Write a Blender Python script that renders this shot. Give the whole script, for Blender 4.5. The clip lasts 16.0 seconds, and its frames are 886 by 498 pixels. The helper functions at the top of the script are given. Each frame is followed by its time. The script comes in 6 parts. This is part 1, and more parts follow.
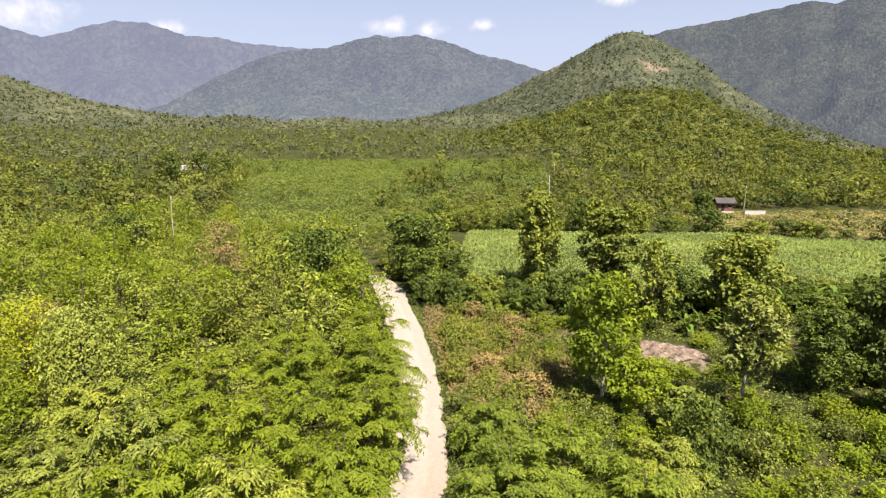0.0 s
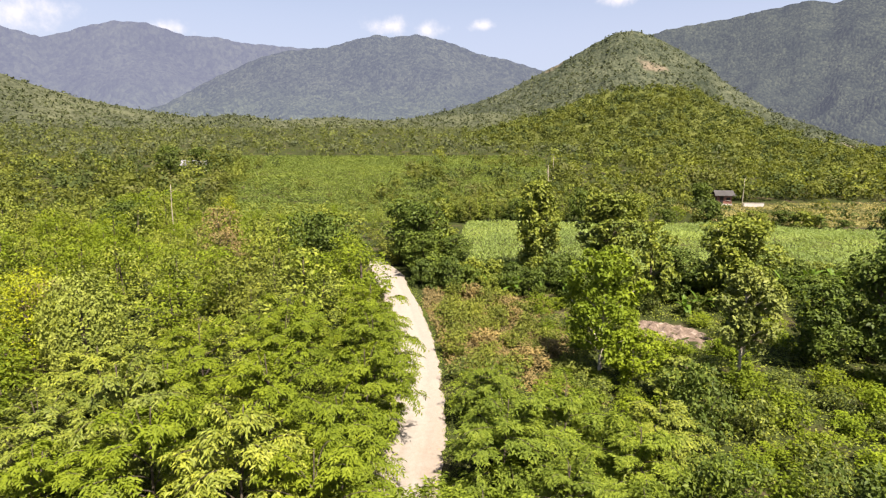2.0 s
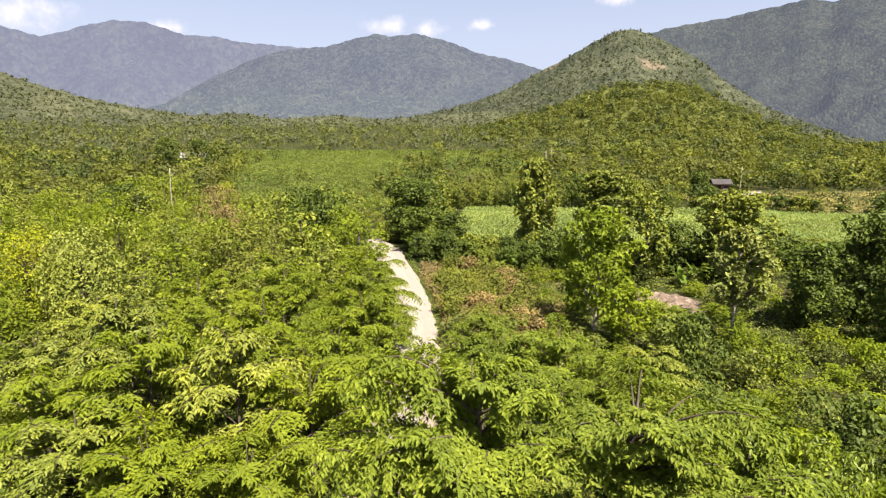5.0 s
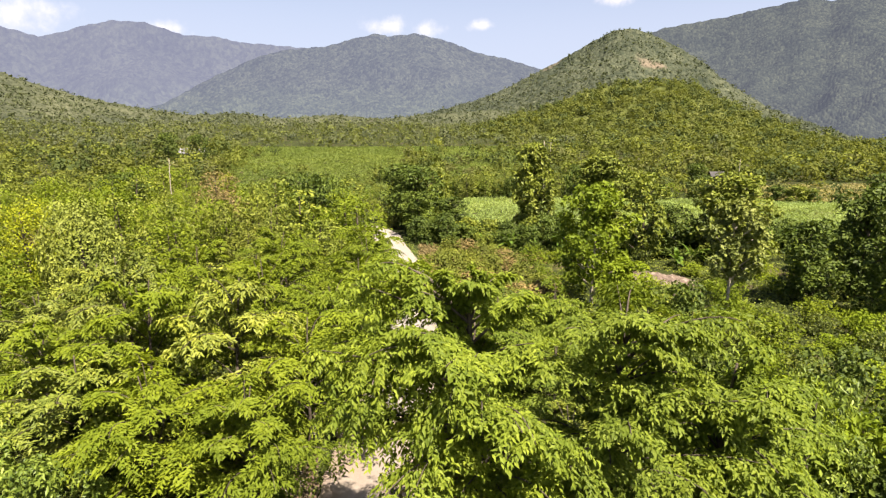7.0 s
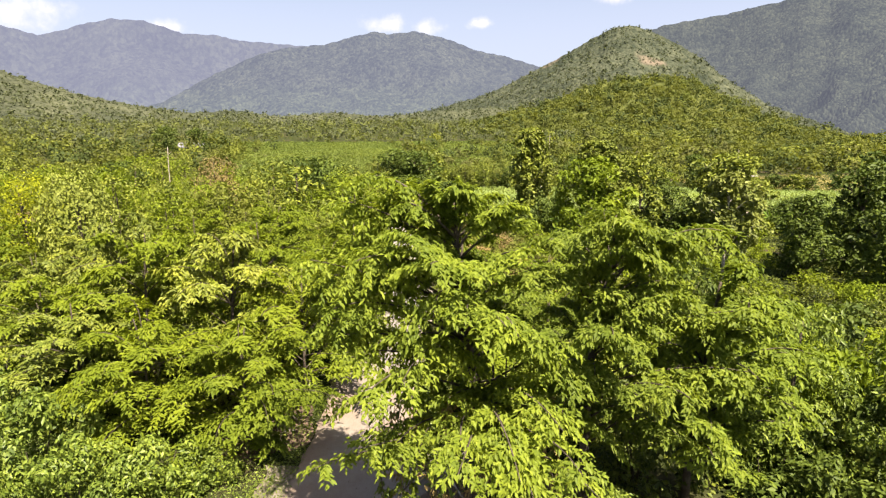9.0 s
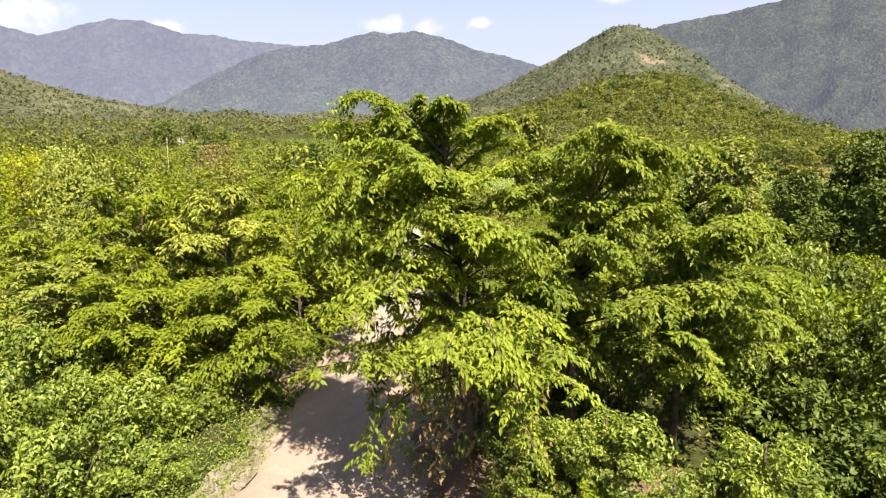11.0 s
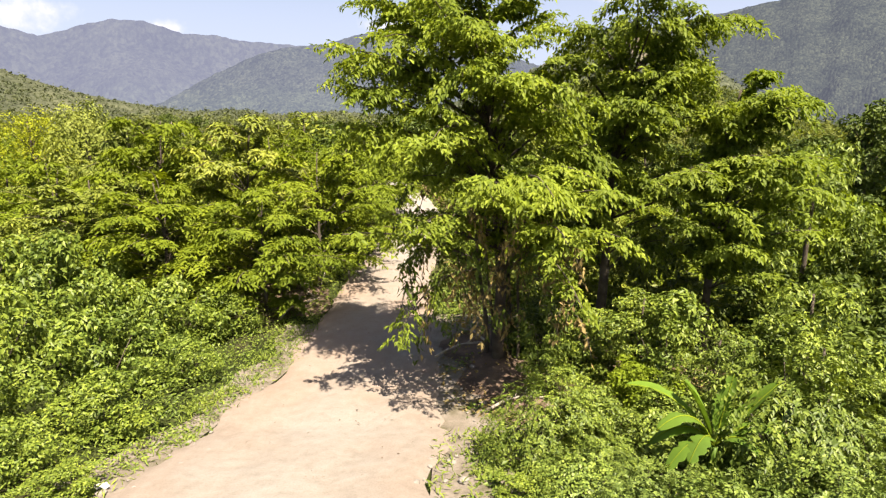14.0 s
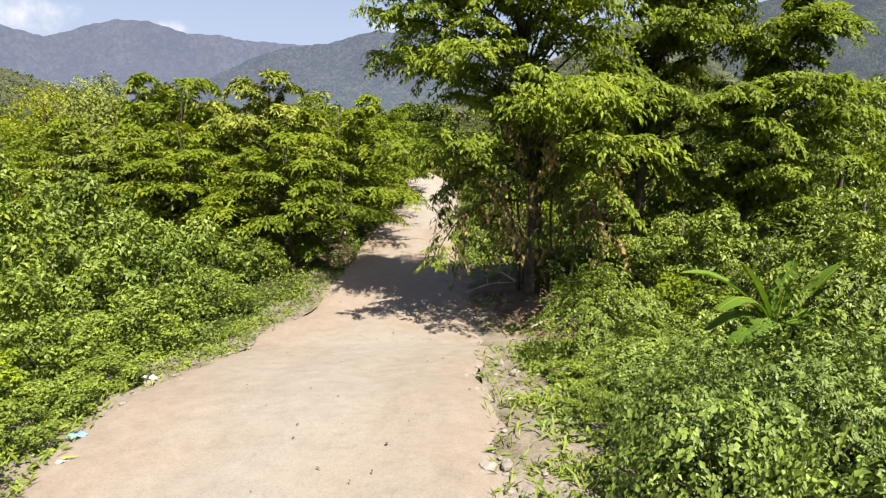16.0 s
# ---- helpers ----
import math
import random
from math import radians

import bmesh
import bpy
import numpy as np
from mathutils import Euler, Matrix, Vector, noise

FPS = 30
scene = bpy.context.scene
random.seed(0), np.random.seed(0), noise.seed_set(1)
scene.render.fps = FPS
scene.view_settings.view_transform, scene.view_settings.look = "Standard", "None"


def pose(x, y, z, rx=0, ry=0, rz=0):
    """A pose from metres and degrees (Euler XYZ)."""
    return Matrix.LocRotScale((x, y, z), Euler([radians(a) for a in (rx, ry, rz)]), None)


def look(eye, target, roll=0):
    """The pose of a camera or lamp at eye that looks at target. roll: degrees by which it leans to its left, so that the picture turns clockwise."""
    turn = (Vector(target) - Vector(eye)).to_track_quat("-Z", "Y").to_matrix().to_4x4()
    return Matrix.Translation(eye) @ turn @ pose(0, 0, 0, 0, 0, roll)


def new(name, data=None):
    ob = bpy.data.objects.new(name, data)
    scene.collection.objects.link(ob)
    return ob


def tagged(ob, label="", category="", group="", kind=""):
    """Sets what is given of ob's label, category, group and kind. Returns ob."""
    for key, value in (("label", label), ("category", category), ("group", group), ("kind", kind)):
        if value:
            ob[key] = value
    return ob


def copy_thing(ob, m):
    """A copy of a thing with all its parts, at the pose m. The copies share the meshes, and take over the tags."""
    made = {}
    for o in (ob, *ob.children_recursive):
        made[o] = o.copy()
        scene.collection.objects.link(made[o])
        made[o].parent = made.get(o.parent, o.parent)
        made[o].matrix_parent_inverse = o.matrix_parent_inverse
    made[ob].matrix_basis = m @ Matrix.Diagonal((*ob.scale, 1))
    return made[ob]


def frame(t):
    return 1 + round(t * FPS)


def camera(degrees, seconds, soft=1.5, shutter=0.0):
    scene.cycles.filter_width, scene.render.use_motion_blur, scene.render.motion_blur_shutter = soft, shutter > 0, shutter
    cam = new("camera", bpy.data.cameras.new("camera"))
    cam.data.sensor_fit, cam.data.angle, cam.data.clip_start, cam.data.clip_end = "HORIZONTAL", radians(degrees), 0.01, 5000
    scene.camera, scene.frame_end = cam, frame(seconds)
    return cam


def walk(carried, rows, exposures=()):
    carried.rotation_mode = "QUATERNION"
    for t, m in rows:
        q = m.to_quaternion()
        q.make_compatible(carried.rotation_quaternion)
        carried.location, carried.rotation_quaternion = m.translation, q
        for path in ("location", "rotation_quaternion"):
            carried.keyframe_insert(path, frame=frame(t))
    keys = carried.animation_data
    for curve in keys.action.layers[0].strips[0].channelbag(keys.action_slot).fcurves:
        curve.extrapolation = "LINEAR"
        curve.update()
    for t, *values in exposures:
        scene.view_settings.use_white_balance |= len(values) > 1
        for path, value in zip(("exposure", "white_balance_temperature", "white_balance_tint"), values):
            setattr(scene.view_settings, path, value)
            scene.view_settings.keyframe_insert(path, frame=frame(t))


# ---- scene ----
cam = camera(77.7, 16.0, soft=1.3)
METRES, EYE, TILT, LEAN, TURN = 16.0, 18.6, -10.5, 0.0, 0.0
ROWS = [
    (0.0, 0.0, 0.0, 0.0, 0.0, 0.0, -0.0),
    (0.5, 0.0008, -0.0047, -0.0307, -0.01, -0.0, 0.01),
    (1.0, 0.0019, -0.0089, -0.0623, -0.02, -0.0, 0.0),
    (1.5, 0.0031, -0.0124, -0.0943, -0.03, -0.01, 0.02),
    (2.0, 0.0054, -0.0163, -0.1254, -0.04, 0.01, 0.03),
    (2.5, 0.0071, -0.0218, -0.1562, -0.07, -0.01, 0.05),
    (3.0, 0.0092, -0.0266, -0.1882, -0.09, -0.01, 0.04),
    (3.5, 0.0096, -0.031, -0.2196, -0.1, -0.01, 0.08),
    (4.0, 0.0135, -0.0357, -0.2513, -0.09, -0.02, 0.09),
    (6.5, 0.0266, -0.0567, -0.4084, -0.15, 0.0, 0.12),
    (7.0, 0.0306, -0.0616, -0.4386, -0.14, -0.0, 0.17),
    (7.5, 0.0353, -0.0661, -0.4677, -0.13, -0.03, 0.19),
    (8.0, 0.039, -0.0689, -0.4967, -0.14, -0.09, 0.22),
    (10.5, 0.0607, -0.0868, -0.6457, -0.13, -0.18, 0.34),
    (11.0, 0.0634, -0.0907, -0.6747, -0.13, -0.16, 0.36),
    (11.5, 0.0673, -0.0948, -0.704, -0.15, -0.15, 0.35),
    (12.0, 0.0712, -0.0986, -0.7337, -0.17, -0.14, 0.32),
    (12.5, 0.0663, -0.1003, -0.7634, -0.18, -0.16, 0.38),
    (13.0, 0.0534, -0.0968, -0.7905, -0.15, -0.15, 0.37),
    (13.5, 0.0328, -0.0912, -0.8201, -0.12, -0.15, 0.42),
    (14.0, 0.0105, -0.0856, -0.8503, -0.11, -0.14, 0.43),
    (14.5, -0.0055, -0.0805, -0.8799, -0.04, -0.13, 0.41),
    (15.0, -0.0176, -0.0779, -0.9067, 0.07, -0.19, 0.47),
    (15.5, -0.0283, -0.0767, -0.9334, 0.22, -0.21, 0.54),
    (16.0, -0.037, -0.0772, -0.9603, 0.31, -0.22, 0.54),
]
walk(cam, [(t, pose(0, 0, EYE, TILT, LEAN, TURN) @ pose(METRES * x, METRES * y, METRES * z, 90 + pitch, roll, yaw)) for t, x, y, z, yaw, pitch, roll in ROWS],
     exposures=((0.0, 1.76, 6900, 18), (8.0, 1.91, 7050, 17), (12.5, 2.04, 7200, 18), (14.0, 1.94, 7050, 17), (16.0, 1.65, 6600, 13)))

# ---------------------------------------------------------------- light
SUN_EL, SUN_AZ = 58.0, 150.0          # degrees; azimuth clockwise from +y
world = bpy.data.worlds.new("sky")
scene.world = world
world.use_nodes = True
wt = world.node_tree
wt.nodes.clear()


def wnode(kind, **inputs):
    n = wt.nodes.new(kind)
    for key, value in inputs.items():
        n.inputs[key].default_value = value
    return n


sky = wt.nodes.new("ShaderNodeTexSky")
sky.sky_type, sky.sun_disc = "NISHITA", False
sky.sun_elevation, sky.sun_rotation = radians(SUN_EL), radians(SUN_AZ)
sky.air_density, sky.dust_density, sky.ozone_density = 1.0, 2.0, 0.8
coord = wt.nodes.new("ShaderNodeTexCoord")


def bearing(az, el):
    a, e = radians(az), radians(el)
    return Vector((math.sin(a) * math.cos(e), math.cos(a) * math.cos(e), math.sin(e)))


# small fair-weather clouds low over the ridges: bearing, height above the horizon, width, all in degrees
CLOUDS = [(-38.0, 10.6, 8.0), (-25.2, 10.3, 3.4), (-5.2, 11.5, 3.6), (-1.6, 11.2, 3.2), (3.9, 11.6, 2.2), (16.5, 13.4, 2.6)]
cover = None
for az, el, wide in CLOUDS:
    off = wt.nodes.new("ShaderNodeVectorMath")
    off.operation = "SUBTRACT"
    off.inputs[1].default_value = bearing(az, el)
    wt.links.new(coord.outputs["Generated"], off.inputs[0])
    flat = wt.nodes.new("ShaderNodeVectorMath")
    flat.operation = "MULTIPLY"
    flat.inputs[1].default_value = (1.0, 1.0, 2.6)
    wt.links.new(off.outputs[0], flat.inputs[0])
    size = wt.nodes.new("ShaderNodeVectorMath")
    size.operation = "LENGTH"
    wt.links.new(flat.outputs[0], size.inputs[0])
    ramp = wt.nodes.new("ShaderNodeMapRange")
    ramp.inputs[1].default_value, ramp.inputs[2].default_value = 0.0, radians(wide)
    ramp.inputs[3].default_value, ramp.inputs[4].default_value = 1.0, 0.0
    wt.links.new(size.outputs["Value"], ramp.inputs[0])
    if cover is None:
        cover = ramp.outputs[0]
    else:
        top = wt.nodes.new("ShaderNodeMath")
        top.operation = "MAXIMUM"
        wt.links.new(cover, top.inputs[0])
        wt.links.new(ramp.outputs[0], top.inputs[1])
        cover = top.outputs[0]
puff = wnode("ShaderNodeTexNoise", Scale=34.0, Detail=6.0, Roughness=0.62)
wt.links.new(coord.outputs["Generated"], puff.inputs["Vector"])
both = wt.nodes.new("ShaderNodeMath")
both.operation = "MULTIPLY_ADD"
both.inputs[1].default_value = 1.5
wt.links.new(puff.outputs["Fac"], both.inputs[0])
wt.links.new(cover, both.inputs[2])
edge = wt.nodes.new("ShaderNodeMapRange")
edge.interpolation_type = "SMOOTHSTEP"
edge.inputs[1].default_value, edge.inputs[2].default_value = 0.95, 2.2
edge.inputs[3].default_value, edge.inputs[4].default_value = 0.0, 0.85
wt.links.new(both.outputs[0], edge.inputs[0])
gate = wt.nodes.new("ShaderNodeMath")
gate.operation, gate.use_clamp = "MULTIPLY", True
lift = wt.nodes.new("ShaderNodeMath")
lift.operation, lift.use_clamp = "MULTIPLY", True
lift.inputs[1].default_value = 6.0
wt.links.new(cover, lift.inputs[0])
wt.links.new(edge.outputs[0], gate.inputs[0])
wt.links.new(lift.outputs[0], gate.inputs[1])
cmix = wt.nodes.new("ShaderNodeMix")
cmix.data_type = "RGBA"
wt.links.new(gate.outputs[0], cmix.inputs["Factor"])
cmix.inputs[7].default_value = (7.6, 7.45, 7.3, 1)
bg = wnode("ShaderNodeBackground", Strength=0.052)
split = wt.nodes.new("ShaderNodeSeparateXYZ")
wt.links.new(coord.outputs["Generated"], split.inputs[0])
low_air = wt.nodes.new("ShaderNodeMapRange")
low_air.interpolation_type = "SMOOTHSTEP"
low_air.inputs[1].default_value, low_air.inputs[2].default_value = 0.14, 0.42
low_air.inputs[3].default_value, low_air.inputs[4].default_value = 0.75, 0.0
wt.links.new(split.outputs["Z"], low_air.inputs[0])
veil = wt.nodes.new("ShaderNodeMix")
veil.data_type = "RGBA"
wt.links.new(low_air.outputs[0], veil.inputs["Factor"])
wt.links.new(sky.outputs[0], veil.inputs[6])
veil.inputs[7].default_value = (3.6, 4.25, 5.55, 1)
wt.links.new(veil.outputs[2], cmix.inputs[6])
wt.links.new(cmix.outputs[2], bg.inputs["Color"])
wout = wt.nodes.new("ShaderNodeOutputWorld")
wt.links.new(bg.outputs[0], wout.inputs["Surface"])

sun = new("sun", bpy.data.lights.new("sun", "SUN"))
sun.data.energy, sun.data.angle, sun.data.color = 5.0, radians(0.53), (1.0, 0.94, 0.82)
sun.matrix_world = look(bearing(SUN_AZ, SUN_EL) * 60, (0, 0, 0))


# ---------------------------------------------------------------- materials
def material(name):
    m = bpy.data.materials.new(name)
    m.use_nodes = True
    nt = m.node_tree
    nt.nodes.clear()
    return m, nt


def node(nt, kind, **inputs):
    n = nt.nodes.new(kind)
    for key, value in inputs.items():
        n.inputs[key].default_value = value
    return n


def noise_of(nt, scale, detail=5.0, rough=0.6, vector=None):
    n = node(nt, "ShaderNodeTexNoise", Scale=scale, Detail=detail, Roughness=rough)
    if vector is None:
        c = nt.nodes.new("ShaderNodeNewGeometry")
        vector = c.outputs["Position"]
    nt.links.new(vector, n.inputs["Vector"])
    return n.outputs["Fac"]


def ramp_of(nt, fac, stops):
    r = nt.nodes.new("ShaderNodeValToRGB")
    els = r.color_ramp.elements
    while len(els) < len(stops):
        els.new(0.5)
    for el, (p, c) in zip(els, stops):
        el.position, el.color = p, (*c, 1)
    nt.links.new(fac, r.inputs["Fac"])
    return r.outputs["Color"]


def mix_of(nt, fac, a, b, kind="MIX"):
    m = nt.nodes.new("ShaderNodeMix")
    m.data_type, m.blend_type = "RGBA", kind
    for socket, value in ((m.inputs["Factor"], fac), (m.inputs[6], a), (m.inputs[7], b)):
        if isinstance(value, (int, float)):
            socket.default_value = value
        elif isinstance(value, tuple):
            socket.default_value = (*value, 1)
        else:
            nt.links.new(value, socket)
    return m.outputs[2]


def bump_of(nt, height, strength, distance):
    b = node(nt, "ShaderNodeBump", Strength=strength, Distance=distance)
    nt.links.new(height, b.inputs["Height"])
    return b.outputs["Normal"]


def leaf_material(name, dark, mid, light, through_share=0.3, rough=0.55, patch=0.25, vary=0.5, shine=0.12):
    """Leaves: each one of its own green, with paler patches from spray to spray, and light that comes through."""
    m, nt = material(name)
    geo = nt.nodes.new("ShaderNodeNewGeometry")
    info = nt.nodes.new("ShaderNodeObjectInfo")
    dark, light = (tuple(m0 + vary * (c0 - m0) for c0, m0 in zip(c, mid)) for c in (dark, light))
    own = ramp_of(nt, geo.outputs["Random Per Island"], [(0.0, dark), (0.5, mid), (1.0, light)])
    patchy = ramp_of(nt, noise_of(nt, patch * 4, 3.0), [(0.32, (0.72, 0.77, 0.75)), (0.68, (1.19, 1.17, 1.0))])
    col = mix_of(nt, 1.0, own, patchy, "MULTIPLY")
    stand = ramp_of(nt, noise_of(nt, patch * 0.6, 2.0), [(0.35, (0.84, 0.88, 0.9)), (0.65, (1.10, 1.09, 1.0))])
    col = mix_of(nt, 1.0, col, stand, "MULTIPLY")
    tone = ramp_of(nt, info.outputs["Random"], [(0.0, (0.88, 0.89, 0.90)), (0.5, (0.99, 1.0, 0.9)), (1.0, (1.09, 1.07, 0.9))])
    col = mix_of(nt, 1.0, col, tone, "MULTIPLY")
    p = node(nt, "ShaderNodeBsdfPrincipled", Roughness=rough)
    p.inputs["Specular IOR Level"].default_value = shine
    nt.links.new(col, p.inputs["Base Color"])
    tr = nt.nodes.new("ShaderNodeBsdfTranslucent")
    warm = mix_of(nt, 1.0, col, (1.45, 1.42, 0.65), "MULTIPLY")
    nt.links.new(warm, tr.inputs["Color"])
    mx = nt.nodes.new("ShaderNodeMixShader")
    mx.inputs[0].default_value = 0.55 * through_share
    nt.links.new(p.outputs[0], mx.inputs[1])
    nt.links.new(tr.outputs[0], mx.inputs[2])
    out = nt.nodes.new("ShaderNodeOutputMaterial")
    nt.links.new(mx.outputs[0], out.inputs["Surface"])
    return m


def solid_material(name, stops, scale, rough=0.85, bump=0.4, depth=0.02, fine=12.0):
    m, nt = material(name)
    big = noise_of(nt, scale, 6.0)
    small = noise_of(nt, scale * fine, 4.0)
    col = ramp_of(nt, big, stops)
    col = mix_of(nt, 0.35, col, ramp_of(nt, small, [(0.3, (0.5, 0.5, 0.5)), (0.7, (1.3, 1.3, 1.3))]), "MULTIPLY")
    p = node(nt, "ShaderNodeBsdfPrincipled", Roughness=rough)
    p.inputs["Specular IOR Level"].default_value = 0.2
    nt.links.new(col, p.inputs["Base Color"])
    nt.links.new(bump_of(nt, small, bump, depth), p.inputs["Normal"])
    out = nt.nodes.new("ShaderNodeOutputMaterial")
    nt.links.new(p.outputs[0], out.inputs["Surface"])
    return m


LEAF_SPRAY = leaf_material("leaf_light_green", (0.068, 0.096, 0.012), (0.113, 0.147, 0.015), (0.160, 0.190, 0.021), 0.46, vary=0.28, shine=0.08)
LEAF_ROAD = leaf_material("leaf_roadside_tree", (0.068, 0.098, 0.016), (0.132, 0.174, 0.026), (0.204, 0.246, 0.043), 0.66, 0.5, vary=0.65, shine=0.09)
LEAF_DEEP = leaf_material("leaf_deep_green", (0.050, 0.076, 0.014), (0.126, 0.150, 0.026), (0.245, 0.258, 0.050), 0.24, 0.5, 0.25, 0.4, 0.14)
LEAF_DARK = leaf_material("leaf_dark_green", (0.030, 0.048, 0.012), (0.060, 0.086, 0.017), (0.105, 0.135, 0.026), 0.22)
LEAF_YELLOW = leaf_material("leaf_yellow_green", (0.118, 0.144, 0.012), (0.195, 0.216, 0.017), (0.266, 0.273, 0.025), 0.38, vary=0.25, shine=0.06)
LEAF_OLIVE = leaf_material("leaf_olive", (0.065, 0.077, 0.018), (0.112, 0.126, 0.026), (0.171, 0.184, 0.043), 0.28, vary=0.3, shine=0.08)
LEAF_GREY = leaf_material("leaf_grey_green", (0.062, 0.076, 0.022), (0.130, 0.150, 0.042), (0.205, 0.220, 0.065), 0.22, 0.5, 0.25, 0.6, 0.15)
LEAF_VINE = leaf_material("leaf_pale_creeper", (0.110, 0.130, 0.028), (0.175, 0.200, 0.045), (0.240, 0.260, 0.065), 0.3)
LEAF_NEAR = leaf_material("leaf_roadside_shrub", (0.056, 0.088, 0.022), (0.120, 0.166, 0.036), (0.215, 0.268, 0.064), 0.24, 0.46, 0.25, 0.8, 0.20)
LEAF_DULL = leaf_material("leaf_dull_green", (0.038, 0.054, 0.014), (0.084, 0.108, 0.022), (0.160, 0.180, 0.036), 0.35, 0.5, 0.25, 0.9, 0.18)
LEAF_BROWN = leaf_material("leaf_dry_brown", (0.095, 0.074, 0.036), (0.175, 0.130, 0.064), (0.265, 0.195, 0.100), 0.2, 0.7)
LEAF_STRAW = leaf_material("grass_dry_straw", (0.150, 0.140, 0.070), (0.210, 0.190, 0.100), (0.270, 0.240, 0.130), 0.4, 0.7, 0.03, 0.2)
LEAF_WEED = leaf_material("leaf_weed", (0.085, 0.121, 0.012), (0.135, 0.178, 0.016), (0.188, 0.234, 0.022), 0.44, vary=0.28, shine=0.08)
LEAF_BANANA = leaf_material("leaf_banana", (0.060, 0.110, 0.018), (0.086, 0.145, 0.024), (0.108, 0.165, 0.030), 0.4, 0.45)
LEAF_MAIZE = leaf_material("leaf_maize", (0.145, 0.195, 0.066), (0.185, 0.240, 0.090), (0.225, 0.280, 0.115), 0.5, 0.6, 0.02, 0.4)
LEAF_FIELD = leaf_material("leaf_field_grass", (0.090, 0.120, 0.040), (0.118, 0.152, 0.048), (0.150, 0.185, 0.062), 0.6, 0.7, 0.05, 0.4, 0.04)
LEAF_WOOD_PALE = leaf_material("leaf_far_wood_pale", (0.085, 0.100, 0.026), (0.118, 0.136, 0.034), (0.155, 0.172, 0.046), 0.5, 0.7, 0.06, 0.25, 0.05)
LEAF_WOOD_DRY = leaf_material("leaf_far_wood_dry", (0.066, 0.074, 0.028), (0.094, 0.100, 0.038), (0.124, 0.128, 0.052), 0.4, 0.7, 0.06, 0.25, 0.05)
LEAF_WOOD_DARK = leaf_material("leaf_far_wood_dark", (0.037, 0.049, 0.020), (0.057, 0.074, 0.028), (0.087, 0.105, 0.040), 0.4, 0.7, 0.06, 0.25, 0.05)
LEAF_WOOD = leaf_material("leaf_far_wood", (0.070, 0.080, 0.021), (0.103, 0.115, 0.028), (0.147, 0.159, 0.041), 0.62, 0.7, 0.06, 0.25, 0.05)
LEAF_HILL = leaf_material("leaf_hill_wood", (0.072, 0.083, 0.026), (0.104, 0.116, 0.034), (0.144, 0.154, 0.048), 0.60, 0.8, 0.05, 0.25, 0.04)
LEAF_FRESH = leaf_material("leaf_fresh_green", (0.054, 0.084, 0.016), (0.113, 0.154, 0.026), (0.192, 0.236, 0.044), 0.30, 0.46, 0.25, 0.85, 0.20)
# far foliage with distance haze painted in as greyer greens
LEAF_FOOT_HAZE = leaf_material("leaf_hazed_foothill", (0.056, 0.067, 0.046), (0.080, 0.092, 0.064), (0.108, 0.121, 0.086), 0.5, 0.7, 0.01, 0.45, 0.04)
LEAF_WOOD_HAZE = leaf_material("leaf_hazed_far_wood", (0.068, 0.080, 0.032), (0.096, 0.111, 0.042), (0.130, 0.145, 0.056), 0.5, 0.7, 0.04, 0.25, 0.04)
GRASS = leaf_material("grass_blade", (0.105, 0.142, 0.028), (0.150, 0.192, 0.040), (0.200, 0.235, 0.058), 0.35, 0.5, 0.1)
BARK = solid_material("bark_grey_brown", [(0.3, (0.037, 0.029, 0.021)), (0.7, (0.100, 0.083, 0.062))], 3.0, 0.9, 0.8, 0.03)
BARK_PALE = solid_material("bark_pale", [(0.3, (0.20, 0.17, 0.13)), (0.7, (0.42, 0.38, 0.31))], 3.0, 0.9, 0.6, 0.02)
LITTER = solid_material("leaf_litter", [(0.3, (0.050, 0.034, 0.024)), (0.7, (0.150, 0.104, 0.072))], 1.6, 0.95, 0.8, 0.04)
CLAY = solid_material("bare_clay", [(0.3, (0.070, 0.050, 0.037)), (0.55, (0.150, 0.115, 0.090)), (0.72, (0.290, 0.240, 0.200))], 2.2, 0.95, 0.8, 0.08)
STONE = solid_material("pale_stone", [(0.3, (0.130, 0.115, 0.095)), (0.7, (0.240, 0.220, 0.190))], 5.0, 0.9, 0.5, 0.02)


def ground_material():
    m, nt = material("ground_soil_and_grass")
    big = noise_of(nt, 0.18, 6.0)
    small = noise_of(nt, 3.0, 6.0, 0.7)
    grass = ramp_of(nt, small, [(0.3, (0.014, 0.019, 0.006)), (0.55, (0.028, 0.036, 0.010)), (0.75, (0.050, 0.058, 0.018))])
    soil = ramp_of(nt, small, [(0.3, (0.035, 0.027, 0.017)), (0.7, (0.090, 0.068, 0.044))])
    mask = ramp_of(nt, big, [(0.52, (0, 0, 0)), (0.66, (0.8, 0.8, 0.8))])
    col = mix_of(nt, mask, grass, soil)
    p = node(nt, "ShaderNodeBsdfPrincipled", Roughness=0.95)
    p.inputs["Specular IOR Level"].default_value = 0.05
    nt.links.new(col, p.inputs["Base Color"])
    nt.links.new(bump_of(nt, small, 0.8, 0.08), p.inputs["Normal"])
    out = nt.nodes.new("ShaderNodeOutputMaterial")
    nt.links.new(p.outputs[0], out.inputs["Surface"])
    return m


